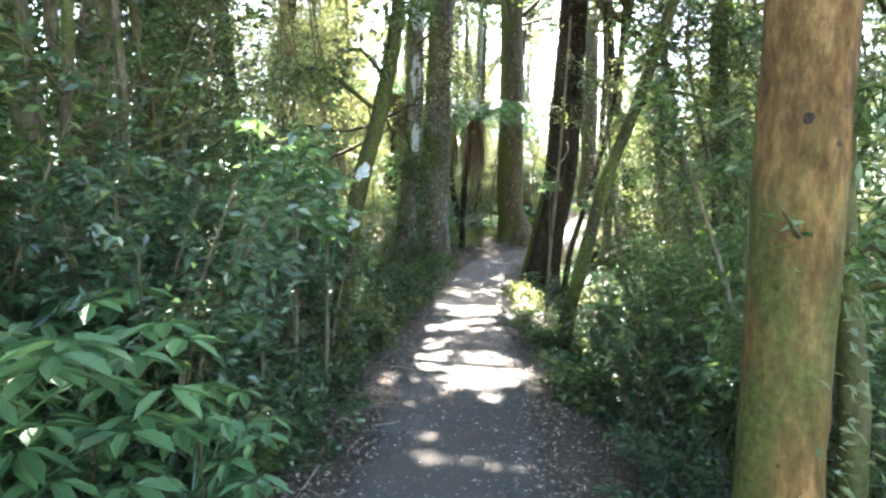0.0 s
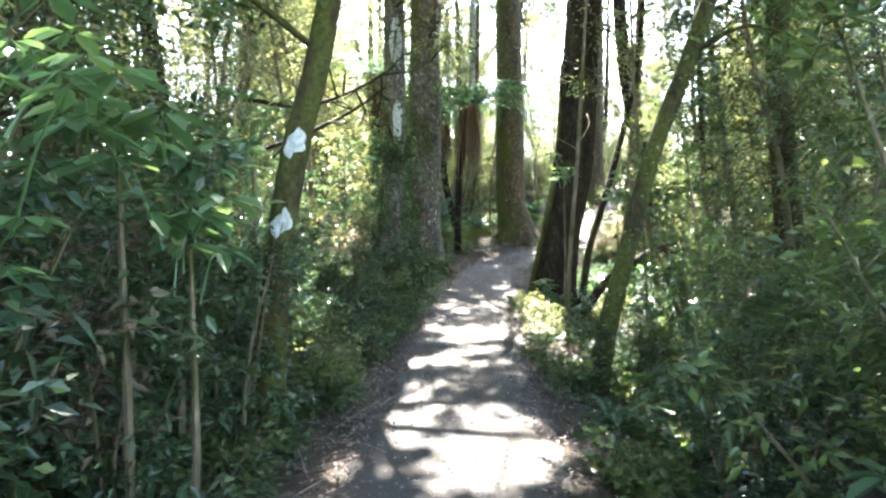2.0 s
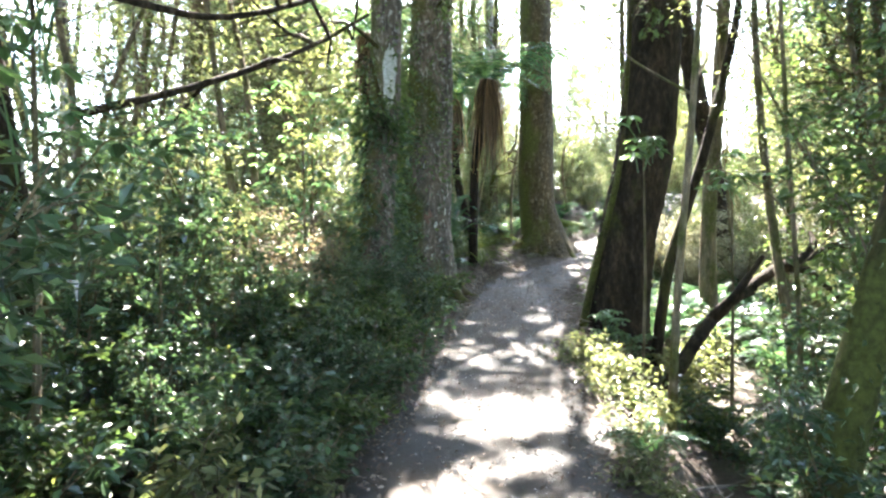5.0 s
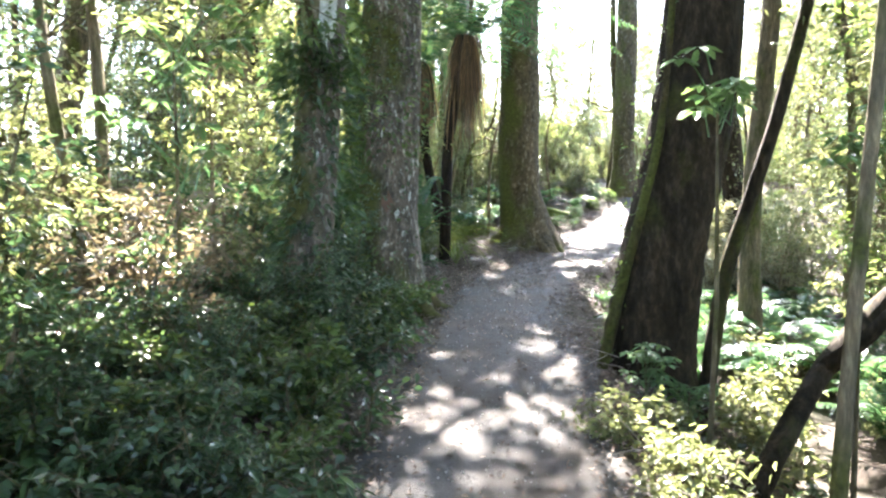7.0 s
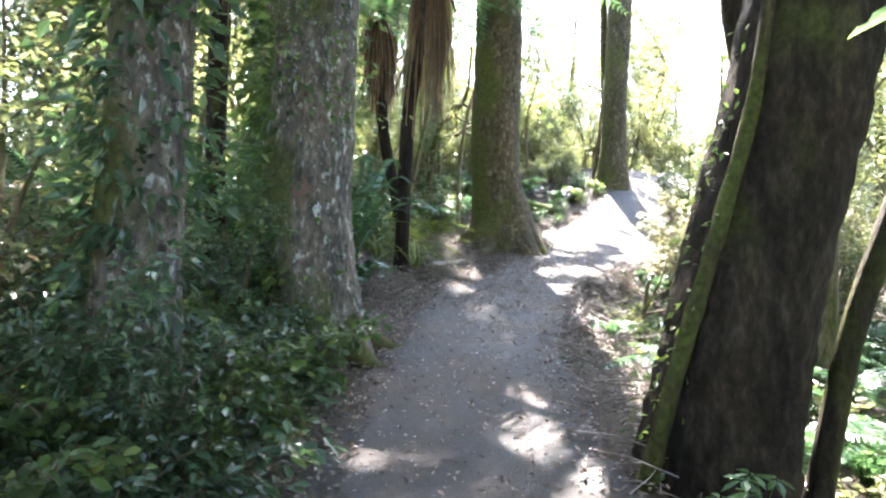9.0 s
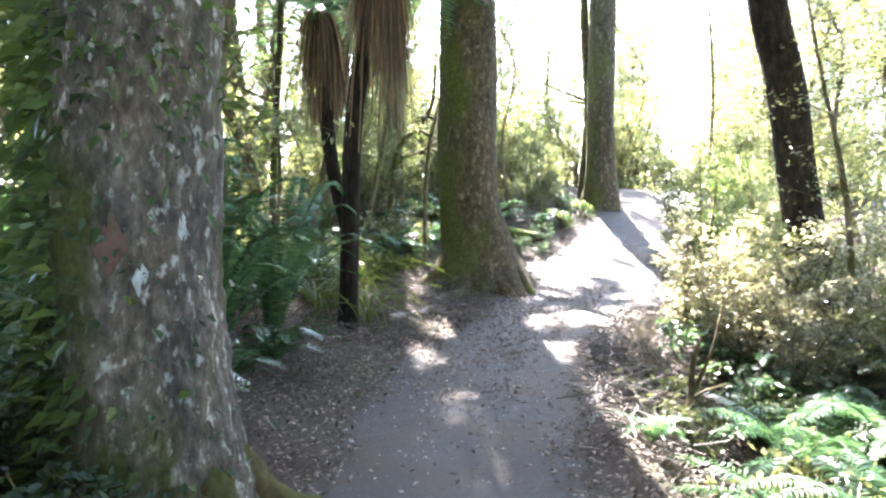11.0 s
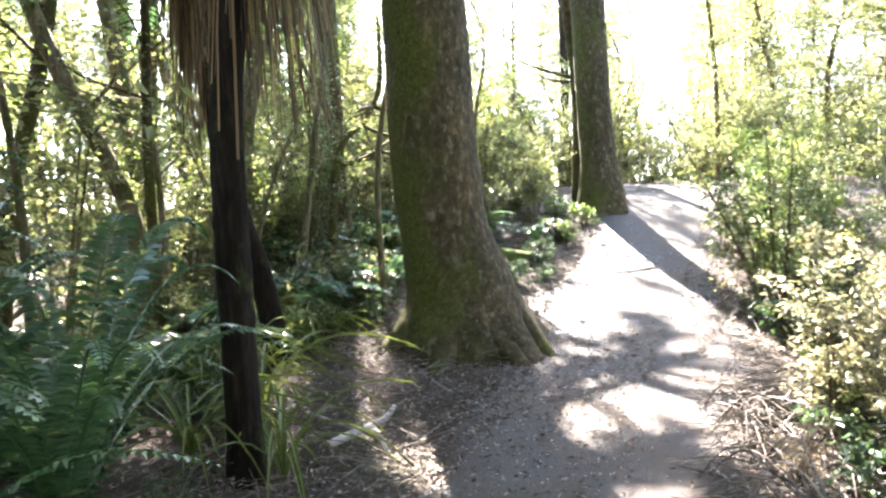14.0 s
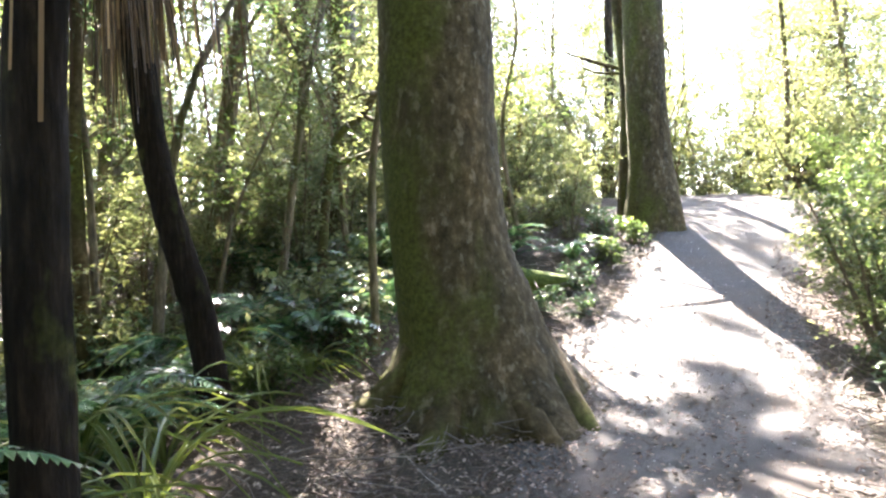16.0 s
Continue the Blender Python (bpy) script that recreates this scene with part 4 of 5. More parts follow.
scatter(ferns, [(3.75, 17.3), (4.2, 17.7), (4.5, 17.0), (4.2, 16.2), (3.5, 16.0), (5.2, 17.4), (3.9, 16.7)], 29, 0.9, 1.15)
scatter(leafy_light, [(9.5 + 1.6 * k, 39 + 3 * math.sin(k * 4.1)) for k in range(7)], 30, 0.8, 1.1)
scatter(leafy_light, band(24, 30, 30, 46, -14, 14, OPEN_AIR + [(0.3, 31.5, 5.5)]), 24, 0.8, 1.3)
scatter(leafy_mid, [(-8 + 3.4 * k + 0.7 * math.sin(k * 5), 49 + 3 * math.sin(k * 2.3)) for k in range(12)], 25, 1.0, 1.7)
scatter(leafy_mid, [(-9 + 1.45 * k, 39 + 2.2 * math.sin(k * 2.9)) for k in range(9)], 64, 1.1, 1.45)
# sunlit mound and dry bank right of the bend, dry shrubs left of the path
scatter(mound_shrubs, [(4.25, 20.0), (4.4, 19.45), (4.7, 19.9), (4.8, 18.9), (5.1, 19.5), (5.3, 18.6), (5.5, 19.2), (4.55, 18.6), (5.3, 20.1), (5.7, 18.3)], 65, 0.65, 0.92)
scatter(dry_shrubs, [(-1.4, 12.5), (-1.6, 13.2), (-1.75, 13.9), (-2.1, 14.6), (-1.95, 12.9), (-2.3, 13.6)], 66, 0.7, 1.0)
scatter(dry_shrubs, [(3.2, 18.6), (3.45, 18.2), (3.4, 19.3)], 67, 0.25, 0.38)
scatter(dry_shrubs, [(-1.6, 5.3), (-1.9, 6.1), (-1.7, 4.6), (-2.1, 5.2)], 68, 0.75, 1.0)
scatter(creepers, [(0.3, 23.4), (0.7, 23.9), (1.2, 24.4), (0.0, 24.3), (0.5, 24.8), (1.6, 24.9), (-0.5, 23.8), (1.0, 25.4), (-0.9, 23.0), (0.2, 22.3), (-0.6, 22.4), (1.5, 23.9), (2.2, 25.2), (2.6, 25.8)], 69, 0.9, 1.5)
scatter(leafy_light, [(9.5, 44), (12.5, 42.5), (14.5, 46), (17, 43), (11, 47.5), (7.2, 46.5), (18.5, 39)], 71, 1.0, 1.35)
scatter(leafy_mid, [(4.7, 9.4), (4.0, 12.0), (5.1, 11.2)], 72, 0.6, 0.9)
scatter(leafy_light, [(-5.0 + 0.85 * k, 34.5 + 1.6 * math.sin(k * 2.2)) for k in range(9)] + [(13, 34), (14.5, 36.2), (12.2, 38), (16, 34.2), (15.6, 38.4), (17.5, 37)], 73, 0.75, 1.05)
scatter(creepers, [(1.2, 8.6), (1.3, 9.3), (1.35, 10.6), (1.5, 11.2), (1.45, 12.0), (1.6, 12.6), (1.35, 11.5)], 74, 0.6, 0.9)
scatter(light_shrubs, [(0.6, 25.9), (1.4, 26.6), (-0.3, 26.8), (0.2, 28.6), (1.9, 27.2), (-1.3, 26.2), (-1.9, 28.0), (0.9, 29.2), (-0.6, 24.9)], 75, 0.75, 1.05)
# behind the start
scatter(leafy_mid, [(-9 + 2.6 * k, -7 - 2 * math.sin(k * 3.1)) for k in range(8)], 26)

# ---- single plants that stand out ----
def put(template, x, y, turn=0.0, size=1.0, lift=0.0):
    return copy_thing(template, Matrix.Translation(spot(x, y, lift)) @ Euler((0, 0, radians(turn))).to_matrix().to_4x4() @ Matrix.Scale(size, 4))


for x, y, turn, size in ((-1.45, 2.75, 0, 0.95), (-1.05, 2.95, 80, 0.72), (-1.55, 2.2, 140, 1.0), (-1.35, 3.7, 200, 0.85), (-1.7, 3.3, 300, 1.0), (1.75, 13.2, 40, 0.42), (1.95, 12.9, 140, 0.4), (2.3, 5.2, 30, 1.1)):
    put(palm_leaf[int(turn) % 2], x, y, turn, size)
for x, y, turn, size in ((-0.95, 2.35, 30, 0.7), (-1.1, 1.9, 120, 0.8), (-0.85, 1.5, 210, 0.5), (1.55, 8.0, 70, 0.6), (1.3, 10.2, 10, 0.5), (2.5, 17.0, 0, 0.45), (2.2, 7.2, 45, 0.9), (3.0, 6.2, 160, 1.0)):
    put(ferns[int(turn) % 3], x, y, turn, size)
for x, y, turn, size in ((-0.72, 8.55, 0, 0.9), (-0.85, 8.95, 60, 1.0), (-0.62, 9.6, 160, 0.6), (-0.95, 8.4, 30, 0.9), (-0.7, 8.2, 110, 0.7), (-1.1, 8.8, 75, 1.1), (1.35, 12.4, 30, 0.8), (1.45, 11.7, 200, 0.9), (1.2, 9.9, 90, 0.7)):
    put(creepers[int(turn) % 2], x, y, turn, size)
for x, y, turn, size in ((-1.25, 5.9, 3, 0.8), (-1.1, 6.4, 50, 0.82), (-1.3, 7.5, 110, 0.8), (-1.25, 5.2, 170, 0.7), (-0.5, 13.6, 40, 0.6), (-0.8, 13.5, 121, 0.65), (-0.35, 14.5, 200, 0.5), (-1.6, 11.2, 3, 0.9), (-1.8, 10.6, 7, 0.85), (-2.0, 11.6, 67, 0.95), (-1.55, 10.0, 211, 0.7), (-2.2, 10.2, 91, 0.9)):
    put(dark_shrubs[int(turn) % 4], x, y, turn, size)
for x, y, turn, size in ((3.3, 24.4, 0, 0.7), (2.9, 25.1, 100, 0.8), (3.7, 24.3, 30, 0.6), (3.9, 25.0, 200, 0.8), (1.6, 25.4, 60, 0.9), (4.6, 25.6, 10, 0.9), (5.2, 26.3, 310, 0.9), (4.9, 26.8, 120, 1.0), (0.9, 22.7, 130, 1.0), (1.4, 23.4, 71, 1.0), (0.4, 22.9, 15, 1.1), (0.2, 21.0, 200, 0.9), (-0.4, 20.9, 90, 1.0), (0.3, 19.6, 44, 0.5), (0.05, 19.0, 144, 0.6)):
    put(low_shrubs[int(turn) % 3], x, y, turn, size)
for x, y, turn, size in ((-1.15, 4.3, 50, 0.9), (2.6, 4.4, 31, 0.8), (-1.7, 9.0, 10, 1.1), (-1.3, 12.6, 81, 1.0)):
    put(high_palm_leaf[int(turn) % 2], x, y, turn, size)
for x, y, turn, size in ((4.3, 27.3, 0, 0.9), (4.85, 27.9, 45, 1.0), (4.0, 28.2, 90, 1.1), (3.4, 27.5, 135, 0.9), (5.1, 28.8, 180, 1.1), (3.0, 28.7, 225, 1.2), (2.4, 27.6, 270, 1.0), (4.4, 26.6, 315, 0.55), (3.6, 26.4, 20, 0.6), (9.0, 29.5, 60, 1.0), (8.3, 30.3, 100, 1.1)):
    put(light_shrubs[int(turn) % 4], x, y, turn, size)
for x, y, turn, size in ((2.0, 26.4, 0, 0.8), (2.9, 26.1, 50, 0.7), (1.0, 25.2, 100, 0.8), (0.6, 24.2, 150, 0.9), (1.2, 23.9, 20, 0.7), (-0.1, 23.4, 70, 0.9), (4.1, 25.6, 130, 0.6), (3.3, 25.7, 170, 0.6), (0.1, 22.0, 35, 0.8), (-0.3, 21.6, 95, 0.9)):
    put(ferns[int(turn) % 3], x, y, turn, size)
put(hand_leaf[0], -0.9, 5.2, 0, 1.0)
put(hand_leaf[0], -1.08, 5.05, 130, 1.2)
put(hand_leaf[0], -1.2, 5.9, 220, 1.1)
put(tall_palm_leaf[0], 2.0, 12.7, 0, 1.0)
put(tall_palm_leaf[0], 2.75, 12.4, 70, 0.95)
drop_templates(hand_leaf + tall_palm_leaf + mound_shrubs + dry_shrubs + dark_shrubs + mid_shrubs + light_shrubs + low_shrubs + creepers + saplings + ferns + tall_ferns + palm_leaf + high_palm_leaf + leafy_mid + leafy_light)

tree_fern([up(0.58, 20.06), (0.59, 20.06, 1.4), (0.6, 20.06, 2.2), (0.64, 20.06, 3.0), (0.8, 20.06, 4.15), (0.9, 20.05, 4.6)], 0.098, 401, 2.75, "black-trunked tree fern with a skirt of dead fronds")
tree_fern([up(0.62, 22.45), (0.52, 22.45, 1.7), (0.38, 22.45, 2.3), (0.26, 22.45, 2.95), (0.17, 22.45, 3.9), (0.12, 22.45, 4.7)], 0.105, 402, 2.95, "leaning tree fern with brown hanging dead fronds", 9)
tree_fern([up(-1.35, 17.9), (-1.35, 17.9, 2.2), (-1.3, 17.9, 4.9)], 0.11, 403, 3.3, "tree fern with dark trunk behind the ferns", 10, 1.8)

for x, y, n, size, seed in ((0.78, 20.05, 18, 1.15, 1), (0.75, 20.5, 14, 0.9, 2), (0.25, 20.3, 24, 1.2, 3), (0.6, 20.95, 20, 1.35, 7), (0.5, 21.6, 14, 1.0, 8), (0.15, 21.4, 22, 1.3, 9), (0.85, 22.6, 20, 1.1, 10), (0.4, 23.3, 22, 1.2, 11), (1.15, 23.2, 16, 0.9, 12), (-0.78, 11.0, 14, 0.5, 4), (3.1, 9.4, 22, 0.8, 5), (-0.2, 22.6, 20, 0.9, 6)):
    b = blades("long_bladed_plant", 410 + seed, n, size, "clump of long arching strap leaves on the ground", 0.03)
    b.matrix_basis = Matrix.Translation(spot(x, y, -0.02))

# bare poles and bent stems in the wood
def pole(name, anchors, radii, bark, label, seed):
    root, _ = trunk_tree(name, anchors, radii, bark, label, 9, 0.04, 0.0, seed, 7)
    tagged(root, "", "tree", "thin forest stems")
    rg = np.random.default_rng(seed + 900)
    for k in range(4):
        i = rg.uniform(0.35, 0.85) * (len(anchors) - 1)
        s = np.array(anchors[int(i)]) * (1 - i % 1) + np.array(anchors[int(i) + 1]) * (i % 1)
        b = rg.uniform(0, 6.28)
        e = s + np.array([math.cos(b), math.sin(b), rg.uniform(0.3, 1.0)]) * rg.uniform(0.5, 1.2)
        geo = Geo()
        tube(geo, curve_points([s, (s + e) / 2 + rg.normal(size=3) * 0.07, e], 4), np.linspace(min(radii[1] * 0.4, 0.03), 0.005, 9), 5)
        part("branch", geo, bark, root, smooth=True)
    return root


for k, (x, y, x2, y2, top, r) in enumerate(((-2.55, 4.5, -2.5, 4.5, 5.5, 0.045), (-3.5, 7.0, -3.45, 7.0, 8, 0.17), (-2.4, 6.2, -2.9, 6.2, 6, 0.05), (-1.55, 21.0, -0.55, 21.0, 6, 0.12), (-0.62, 23.5, -0.6, 23.5, 8, 0.05), (-0.9, 24.4, -2.0, 24.2, 6, 0.1),
                                         (-2.4, 24, -1.6, 24.3, 7, 0.09), (0.1, 25.5, 0.3, 25.3, 7, 0.1), (1.2, 26.5, 1.4, 26.4, 8, 0.09), (3.9, 16.0, 4.1, 16.0, 8, 0.11), (1.8, 3.05, 1.84, 3.05, 5, 0.065), (1.72, 11.0, 1.9, 11.0, 5, 0.028), 
                                         (4.3, 12.8, 4.1, 12.7, 6, 0.05), (2.9, 11.4, 2.7, 11.5, 6, 0.02), (0.9, 28.5, 0.8, 28.5, 9, 0.12), (-1.6, 27.5, -1.9, 27.5, 9, 0.13), (5.52, 27.45, 5.5, 27.45, 9, 0.1))):
    z = float(land(x, y))
    rg = np.random.default_rng(500 + k)
    j = rg.normal(size=(3, 2)) * r * 1.2
    pole("tree", [(x, y, z - 0.12), (x + (x2 - x) * 0.3 + j[0, 0], y + j[0, 1], z + top * 0.22), (x + (x2 - x) * 0.75 + j[1, 0], y2 + j[1, 1], z + top * 0.5), (x2 + (x2 - x) * 0.5, y2 + j[2, 1], z + top)],
         [r * 1.3, r, r * 0.9, r * 0.6], (BARK_MOSSY, BARK_POLE)[k % 2], "slender mossy forest stem among undergrowth", 520 + k)

# bent branches that cross the view
def branch(anchors, r0, r1, bark, label, seed, forks=5):
    rg = np.random.default_rng(seed)
    root = thing("branch", label, "branch")
    geo = Geo()
    pts = curve_points(anchors, 8)
    tube(geo, pts, np.linspace(r0, r1, len(pts)), 7, 0.05, 0.0, rg)
    for _ in range(forks):
        s = pts[int(rg.uniform(0.3, 0.95) * len(pts))]
        e = s + rg.normal(size=3) * np.array([0.4, 0.4, 0.35])
        fork = Geo()
        tube(fork, [s, (s + e) / 2 + rg.normal(size=3) * 0.06, e], [r1 * 1.2, r1 * 0.9, r1 * 0.4], 5)
        part("fork", fork, bark, root, smooth=True)
    part("wood", geo, bark, root, smooth=True)
    return root


branch([up(1.15, 25.0), (1.25, 25, 2.6), (1.4, 25, 3.3), (1.75, 25, 3.65), (1.95, 25, 4.1), (2.0, 25, 5.0)], 0.06, 0.025, BARK_MOSSY, "mossy crooked stem behind the big tree", 1)
branch([(1.35, 25, 3.05), (1.7, 25.1, 3.15), (2.1, 25.2, 3.4)], 0.04, 0.02, BARK_MOSSY, "short mossy side branch of a crooked stem", 2, 2)
branch([up(1.95, 12.15, 0.1), (2.25, 12.3, 0.25), (2.67, 12.53, 0.68), (3.53, 13.1, 1.1), (4.7, 13.8, 1.35)], 0.075, 0.05, BARK_DARK, "dark fallen branch leaning against a slender tree", 3)
branch([up(2.85, 17.2), (2.9, 17.35, 0.45), (2.98, 17.45, 0.62), (3.02, 17.5, 0.85), (3.1, 17.55, 1.0)], 0.035, 0.012, BARK_MOSSY, "crooked mossy stick standing beside the path", 4, 3)
branch([up(1.02, 20.35, -0.05), up(1.2, 20.5, -0.08), up(1.4, 20.75, -0.08), up(1.5, 21.0, -0.06)], 0.034, 0.018, plain_material("bleached wood", (0.2, 0.17, 0.145), (0.42, 0.37, 0.33)), "bleached dead branch lying on leaf litter", 5, 3)
branch([(-2.2, 10.5, 3.0), (-1.6, 11, 3.0), (-1.0, 11.5, 3.3), (-0.5, 11.9, 3.7)], 0.03, 0.015, BARK_DARK, "dark bare branch reaching over the undergrowth", 6, 6)
branch([(-2.6, 11.0, 2.3), (-1.9, 11.6, 2.65), (-1.2, 12.2, 3.1), (-0.7, 12.8, 3.6)], 0.035, 0.015, BARK_DARK, "thin dark branch among the leaves", 7, 6)

# fallen mossy log behind the big tree
log = thing("log", "fallen mossy log behind the big tree", "log")
geo = Geo()
rg = np.random.default_rng(9)
tube(geo, curve_points([(0.9, 26.4, float(land(0.9, 26.4)) + 0.1), (1.9, 25.6, float(land(1.9, 25.6)) + 0.12), (3.1, 25.0, float(land(3.1, 25.0)) + 0.1), (3.9, 25.0, float(land(3.9, 25.0)) + 0.0)], 9), np.linspace(0.2, 0.11, 28), 16, 0.12, 0.0, rg)
part("trunk", geo, MOSS, log, smooth=True)

# lichen patches on the leaning tree
def patch(root, cx, cy, cz, r_trunk, wide, tall, seed, dx, turn=0.0, material=LICHEN_AND_GLARE, name="lichen_patch", label="flaky white patch of lichen or painted glare"):
    rg = np.random.default_rng(seed)
    geo = Geo()
    cols, rows_n = 12, 9
    v = []
    for i in range(rows_n):
        for j in range(cols):
            a, h = (j / (cols - 1) - 0.5), (i / (rows_n - 1) - 0.5)
            edge = 1 + 0.16 * math.sin(7 * a + seed) + 0.12 * math.sin(9 * h + 2 * seed) + 0.05 * math.sin(19 * a + 15 * h + seed)
            ang = a * wide * edge * max(0.05, 1 - (2 * h) ** 2) ** 0.4 + turn
            rad = r_trunk + 0.012 - 0.03 * max(0, 4 * a * a - 0.75) - 0.03 * max(0, 4 * h * h - 0.8) + rg.normal() * 0.003
            v.append((cx + dx * h * tall + math.sin(ang) * rad, cy - math.cos(ang) * rad, cz + h * tall * edge + 0.02 * math.sin(6 * a)))
    i, j = np.meshgrid(np.arange(rows_n - 1), np.arange(cols - 1), indexing="ij")
    a = i * cols + j
    geo.add(v, np.stack([a, a + 1, a + cols + 1, a + cols], -1).reshape(-1, 4))
    part(name, geo, material, root, label, smooth=True)


patch(lich, -0.935, 7.0, 1.5, 0.09, 2.0, 0.17, 1, 0.25)
patch(lich, -0.835, 7.0, 2.03, 0.089, 1.9, 0.16, 2, 0.25)

BARE = plain_material("bare red brown bark", (0.07, 0.045, 0.033), (0.16, 0.095, 0.068), 18.0)
# blue-white glare on the upper pale trunk, put on as whitish patches
patch(pale_a, -0.67, 14.2, 3.3, 0.188, 0.9, 0.7, 3, 0.02, 0.35)
patch(pale_a, -0.66, 14.2, 4.6, 0.184, 1.0, 0.8, 4, 0.0, 0.2)
patch(pale_a, -0.66, 14.2, 5.9, 0.18, 1.4, 0.8, 5, 0.0, 0.4)
for k, (turn, z, w, t) in enumerate(((0.3, 1.56, 0.16, 0.09), (0.75, 1.75, 0.08, 0.07), (-0.2, 2.4, 0.07, 0.06))):
    patch(pale_b, -0.195, 16.0, z, 0.33 + (0.02 if z < 1.3 else 0), w, t, 10 + k, 0.0, turn)
patch(pale_b, -0.2, 16.0, 1.68, 0.332, 0.4, 0.2, 7, 0.0, 0.0, BARE, "bare_patch", "bare red-brown bark patch")

# moss-covered roots of the big tree, and the stem that grows up the leaning tree
for k, (x1, y1, x2, y2) in enumerate(((2.1, 22.15, 1.9, 21.72), (2.9, 22.3, 3.05, 21.95), (1.8, 22.5, 1.45, 22.3), (2.6, 22.1, 2.75, 21.75))):
    geo = Geo()
    tube(geo, curve_points([(2.4 + (x1 - 2.4) * 0.6, 22.7 + (y1 - 22.7) * 0.5, 1.3), (x1, y1, float(land(x1, y1)) + 0.13), (x2, y2, float(land(x2, y2)) - 0.04)], 6), np.linspace(0.22, 0.06, 13), 10, 0.08, 0.0, rg)
    part("root", geo, BARK_MOSSY, big, "mossy spreading root", smooth=True)
for x1, y1, x2, y2 in ((0.22, 15.72, 0.5, 15.5), (-0.1, 15.6, 0.02, 15.25), (0.3, 16.1, 0.62, 16.2), (-0.5, 15.75, -0.75, 15.55)):
    geo = Geo()
    tube(geo, curve_points([(-0.12 + (x1 + 0.12) * 0.5, 16 + (y1 - 16) * 0.5, float(land(x1, y1)) + 0.3), (x1, y1, float(land(x1, y1)) + 0.06), (x2, y2, float(land(x2, y2)) - 0.05)], 6), np.linspace(0.14, 0.04, 13), 10, 0.1, 0.0, rg)
    part("root", geo, BARK_MOSSY, pale_b, "mossy spreading root", smooth=True)
geo = Geo()
tube(geo, curve_points([up(1.62, 13.92), (1.76, 13.9, 0.9), (1.92, 13.88, 1.6), (2.08, 13.9, 2.4), (2.2, 13.95, 4.2)], 8), np.linspace(0.05, 0.026, 33), 8, 0.1, 0.0, rg)
part("side_stem", geo, BARK_STEM, lean, "thin mossy stem growing up the trunk", smooth=True)

# knots on the red-brown trunk
for a, z, s in ((-1.9, 1.95, 0.02), (-1.2, 1.85, 0.013), (-1.0, 2.0, 0.012)):
    geo = Geo()
    c = np.array([1.475 + math.cos(a) * 0.17, 2.8 + math.sin(a) * 0.17, z])
    o = np.array([math.cos(a), math.sin(a), 0.2])
    tube(geo, [c - o * 0.01, c + o * s * 0.5, c + o * s * 0.7], [s * 1.6, s, s * 0.3], 8, 0.2, 0.0, rg)
    part("knot", geo, BARK_DARK, near, "dark broken knot", smooth=True)

# climbing leaves on the pale trunks
def climber(root, axis, count, z0, z1, r, facing, spread, seed, material, leaf=0.07):
    rg = np.random.default_rng(seed)
    geo = Geo()
    z = z0 + (z1 - z0) * rg.uniform(0, 1, count) ** 1.3
    a = facing + rg.normal(size=count) * spread
    rr = r + np.abs(rg.normal(size=count)) * 0.09
    base = np.stack([np.interp(z, [p[2] for p in axis], [p[0] for p in axis]) + np.cos(a) * rr, axis[0][1] + np.sin(a) * rr, z], -1)
    way = np.stack([np.cos(a), np.sin(a), rg.uniform(-0.9, 0.3, count)], -1) + rg.normal(size=(count, 3)) * 0.4
    leaves(geo, base, way, leaf, leaf * 0.5, rg)
    part("climbing_leaves", geo, material, root, "dark climbing leaves on the bark")


AX_A = [(-0.82, 14.2, 0), (-0.72, 14.2, 2.2), (-0.66, 14.2, 5.9)]
AX_B = [(-0.12, 16, 0), (-0.2, 16, 2), (-0.16, 16, 5.5)]
climber(pale_a, AX_A, 1300, 0.2, 2.9, 0.2, -1.7, 1.2, 31, LEAF_SHADE, 0.1)
climber(pale_a, AX_A, 260, 2.6, 3.0, 0.22, -1.9, 0.9, 39, LEAF_SHADE, 0.11)
climber(pale_a, AX_A, 420, 2.4, 5.6, 0.2, -1.4, 1.2, 36, LEAF_MID, 0.09)
climber(pale_b, AX_B, 700, 2.2, 5.4, 0.33, -1.5, 0.9, 37, LEAF_MID, 0.08)
climber(slim, [(1.62, 8.9, 0.2), (1.93, 8.9, 1.35), (2.5, 8.9, 3.1)], 160, 0.3, 3.0, 0.1, -1.6, 1.5, 38, LEAF_MID, 0.06)
climber(pale_b, AX_B, 1700, 0.3, 4.2, 0.33, -2.9, 0.5, 32, LEAF_MID, 0.1)
climber(pale_b, AX_B, 420, 0.3, 4.5, 0.34, -1.6, 0.7, 33, LEAF_SHADE, 0.06)
climber(lean, [(2.06, 14.1, 0), (2.2, 14.1, 1.4), (2.42, 14.1, 2.5), (2.62, 14.1, 6.2)], 240, 0.2, 3.5, 0.33, 3.3, 0.25, 34, LEAF_MID, 0.05)
climber(near, [(1.42, 2.8, 0), (1.48, 2.8, 2.0)], 160, 0.1, 1.4, 0.2, -0.4, 0.6, 35, LEAF_SUN, 0.06)

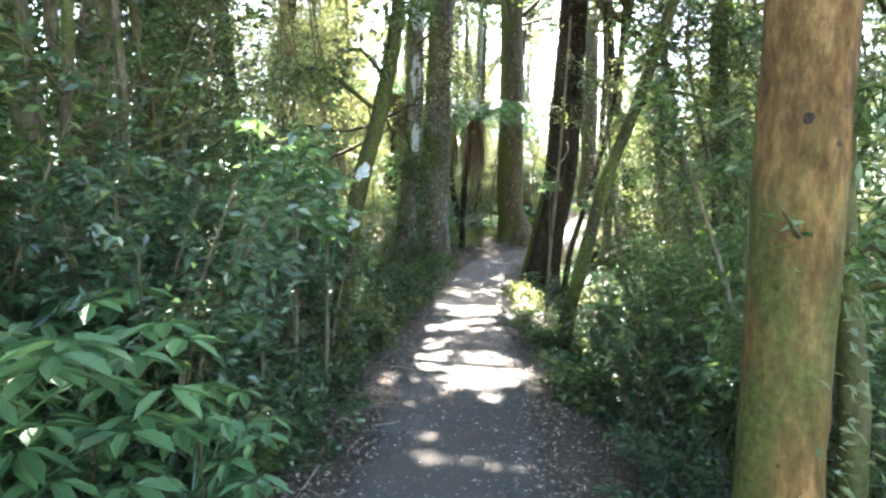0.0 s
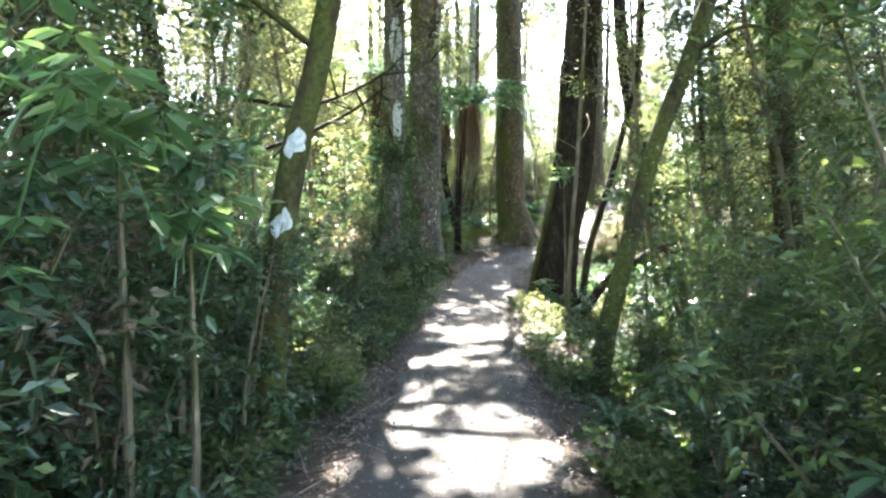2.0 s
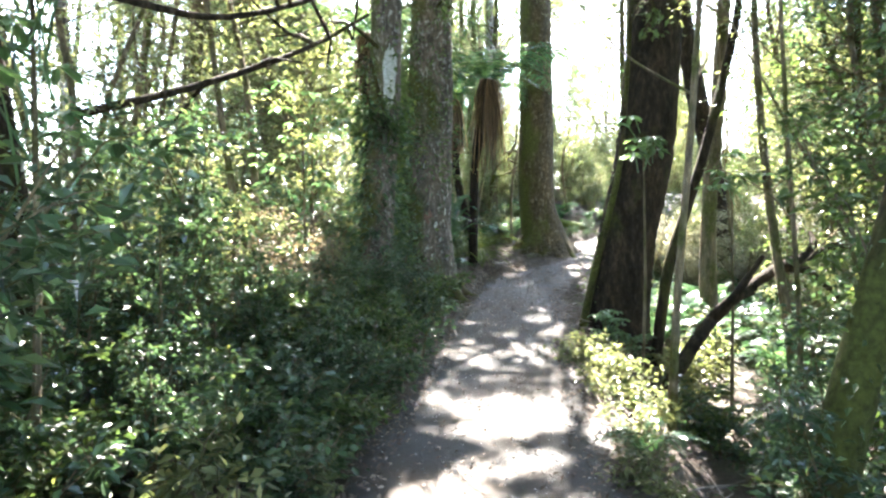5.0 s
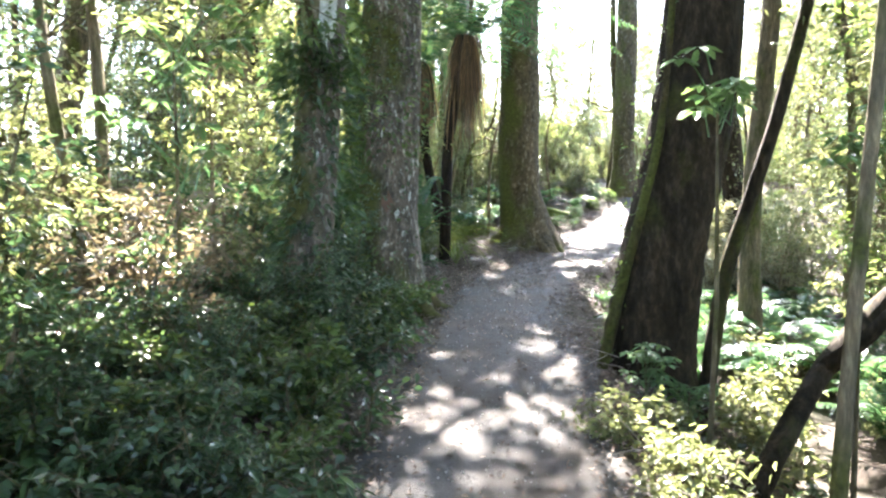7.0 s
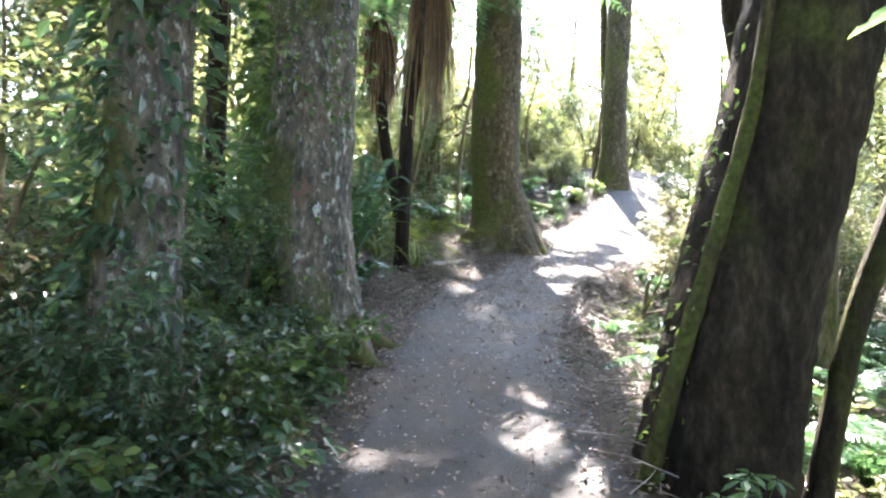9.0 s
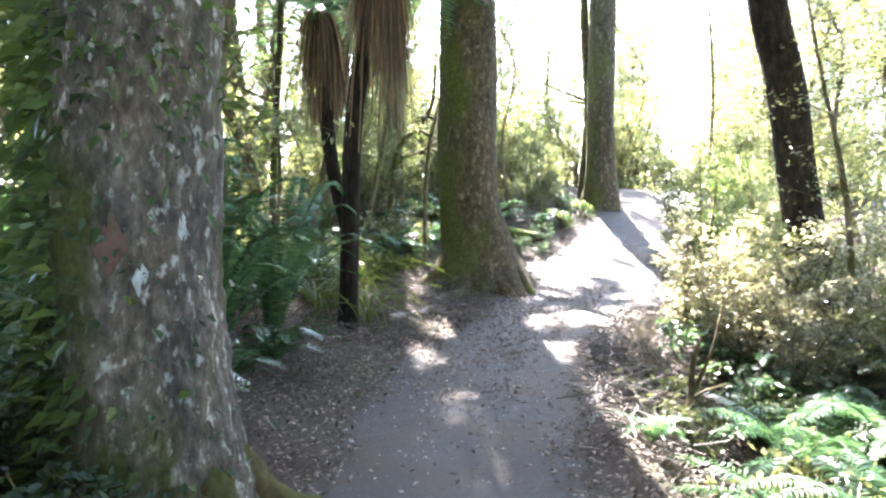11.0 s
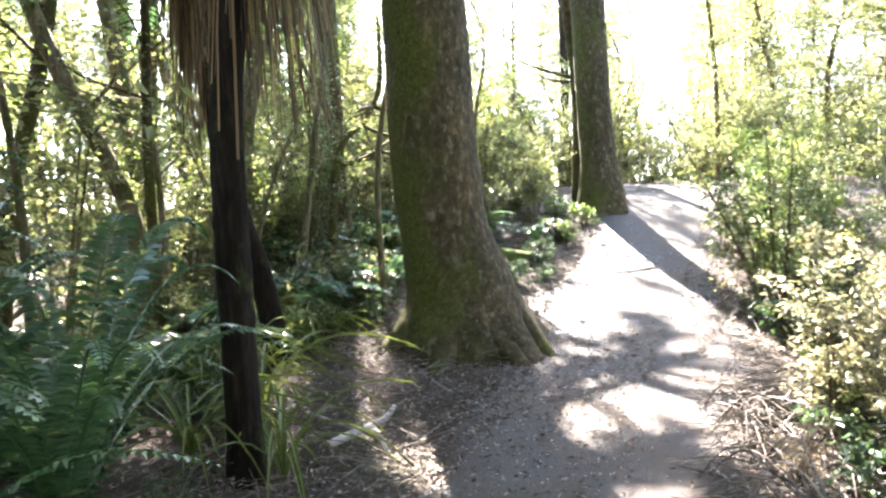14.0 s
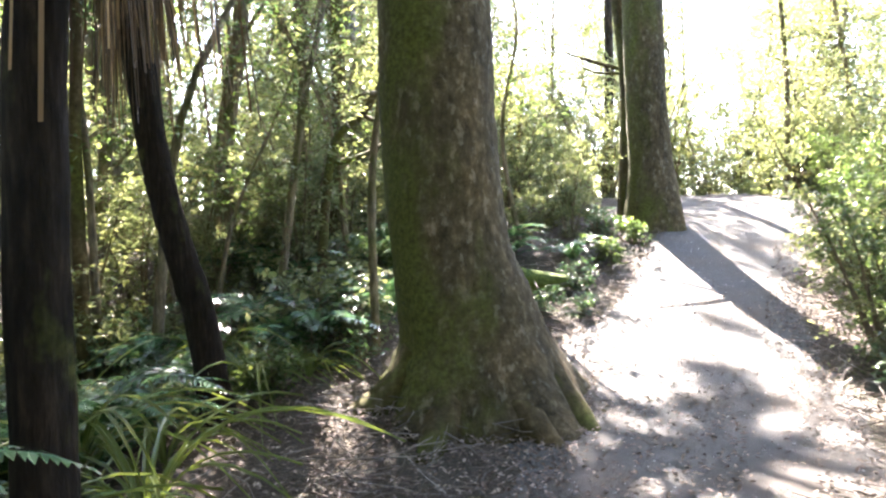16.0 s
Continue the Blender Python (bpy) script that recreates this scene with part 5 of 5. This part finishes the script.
# ---- litter ----
def litter(name, label, seed, count, regions, material, size, category):
    rg = np.random.default_rng(seed)
    geo = Geo()
    for y0, y1, d0, d1, share in regions:
        n = int(count * share)
        y = rg.uniform(y0, y1, n)
        x = np.interp(y, LINE_Y, LINE_X) + d0 + (d1 - d0) * rg.uniform(0, 1, n)
        base = np.stack([x, y, land(x, y) + 0.035 + rg.uniform(0, 0.02, n)], -1)
        leaves(geo, base, np.concatenate([rg.normal(size=(n, 2)), rg.normal(size=(n, 1)) * 0.3], 1), size, size * 0.5, rg, up=0.8, droop=0.0, fold=0.5)
    return tagged(new(name, geo.mesh(name, material)), label, category, kind="stuff")


litter("leaf_litter", "dry brown leaves lying along the path's edges", 601, 46000,
       [(0, 17, -1.5, -0.55, 0.25), (0, 17, 0.5, 1.5, 0.16), (17, 23, -3.4, -0.75, 0.27), (16, 26, 0.7, 2.2, 0.14), (22, 27, -3.2, -0.9, 0.12), (0, 25, -0.75, 0.75, 0.07), (17.5, 22.5, -2.2, 0.3, 0.08)], LITTER, 0.042, "leaf litter")
rg = np.random.default_rng(602)
geo = Geo()
for y0, y1, d0, d1, n in ((16.6, 20.8, 0.75, 1.9, 1300), (19.5, 23, -2.6, -1.1, 500), (8, 16, 0.7, 1.4, 350), (22.5, 26, -2.4, -1.0, 300), (20, 25, 1.0, 1.9, 300), (2, 9, -1.2, -0.6, 160)):
    for _ in range(n):
        y = rg.uniform(y0, y1)
        x = float(np.interp(y, LINE_Y, LINE_X)) + rg.uniform(d0, d1)
        a, L = rg.uniform(0, 6.28), rg.uniform(0.08, 0.5)
        p = np.array([x, y, float(land(x, y)) + rg.uniform(0.02, 0.06 + 0.24 * L)])
        w = np.array([math.cos(a), math.sin(a), rg.normal() * 0.25]) * L
        tube(geo, [p - w / 2, p + rg.normal(size=3) * 0.02, p + w / 2], [0.0042, 0.0034, 0.0018], 3)
for _ in range(150):
    y = rg.uniform(17.4, 20.2)
    x = float(np.interp(y, LINE_Y, LINE_X)) + rg.uniform(0.95, 1.75)
    a, L = rg.uniform(0, 6.28), rg.uniform(0.35, 0.85)
    p = np.array([x, y, float(land(x, y))])
    w = np.array([math.cos(a), math.sin(a), 0.0]) * L
    tube(geo, curve_points([p - w / 2, p + np.array([0, 0, L * rg.uniform(0.15, 0.45)]) + rg.normal(size=3) * 0.04, p + w / 2 + np.array([0, 0, rg.uniform(0, 0.25)])], 4), np.linspace(0.007, 0.0025, 9), 4)
tagged(new("twig_litter", geo.mesh("twig_litter", TWIG)), "tangle of dry grey twigs beside the path", "twigs", kind="stuff")
rg = np.random.default_rng(603)
geo = Geo()
n = 9000
y = rg.uniform(1, 27, n)
x = np.interp(y, LINE_Y, LINE_X) + rg.uniform(-1, 1, n) * np.interp(y, LINE_Y, LINE_W) * 1.05
c = np.stack([x, y, land(x, y) + 0.028], -1)
s = rg.uniform(0.004, 0.014, (n, 1))
off = np.array([[1, 0, 0], [0, 1, 0], [-1, 0, 0], [0, -1, 0], [0, 0, 0.8]])
v = c[:, None] + off[None] * s[:, None] * rg.uniform(0.6, 1.3, (n, 5, 1))
i = np.arange(n)[:, None] * 5
geo.add(v, np.concatenate([i + np.array([[0, 1, 4]]), i + np.array([[1, 2, 4]]), i + np.array([[2, 3, 4]]), i + np.array([[3, 0, 4]])]))
STONE = speck_material("gravel stone", (0.06, 0.06, 0.06), (0.14, 0.135, 0.13), (0.36, 0.35, 0.34))
tagged(new("gravel", geo.mesh("gravel", STONE)), "loose grey pebbles on the walking track", "gravel", kind="stuff")
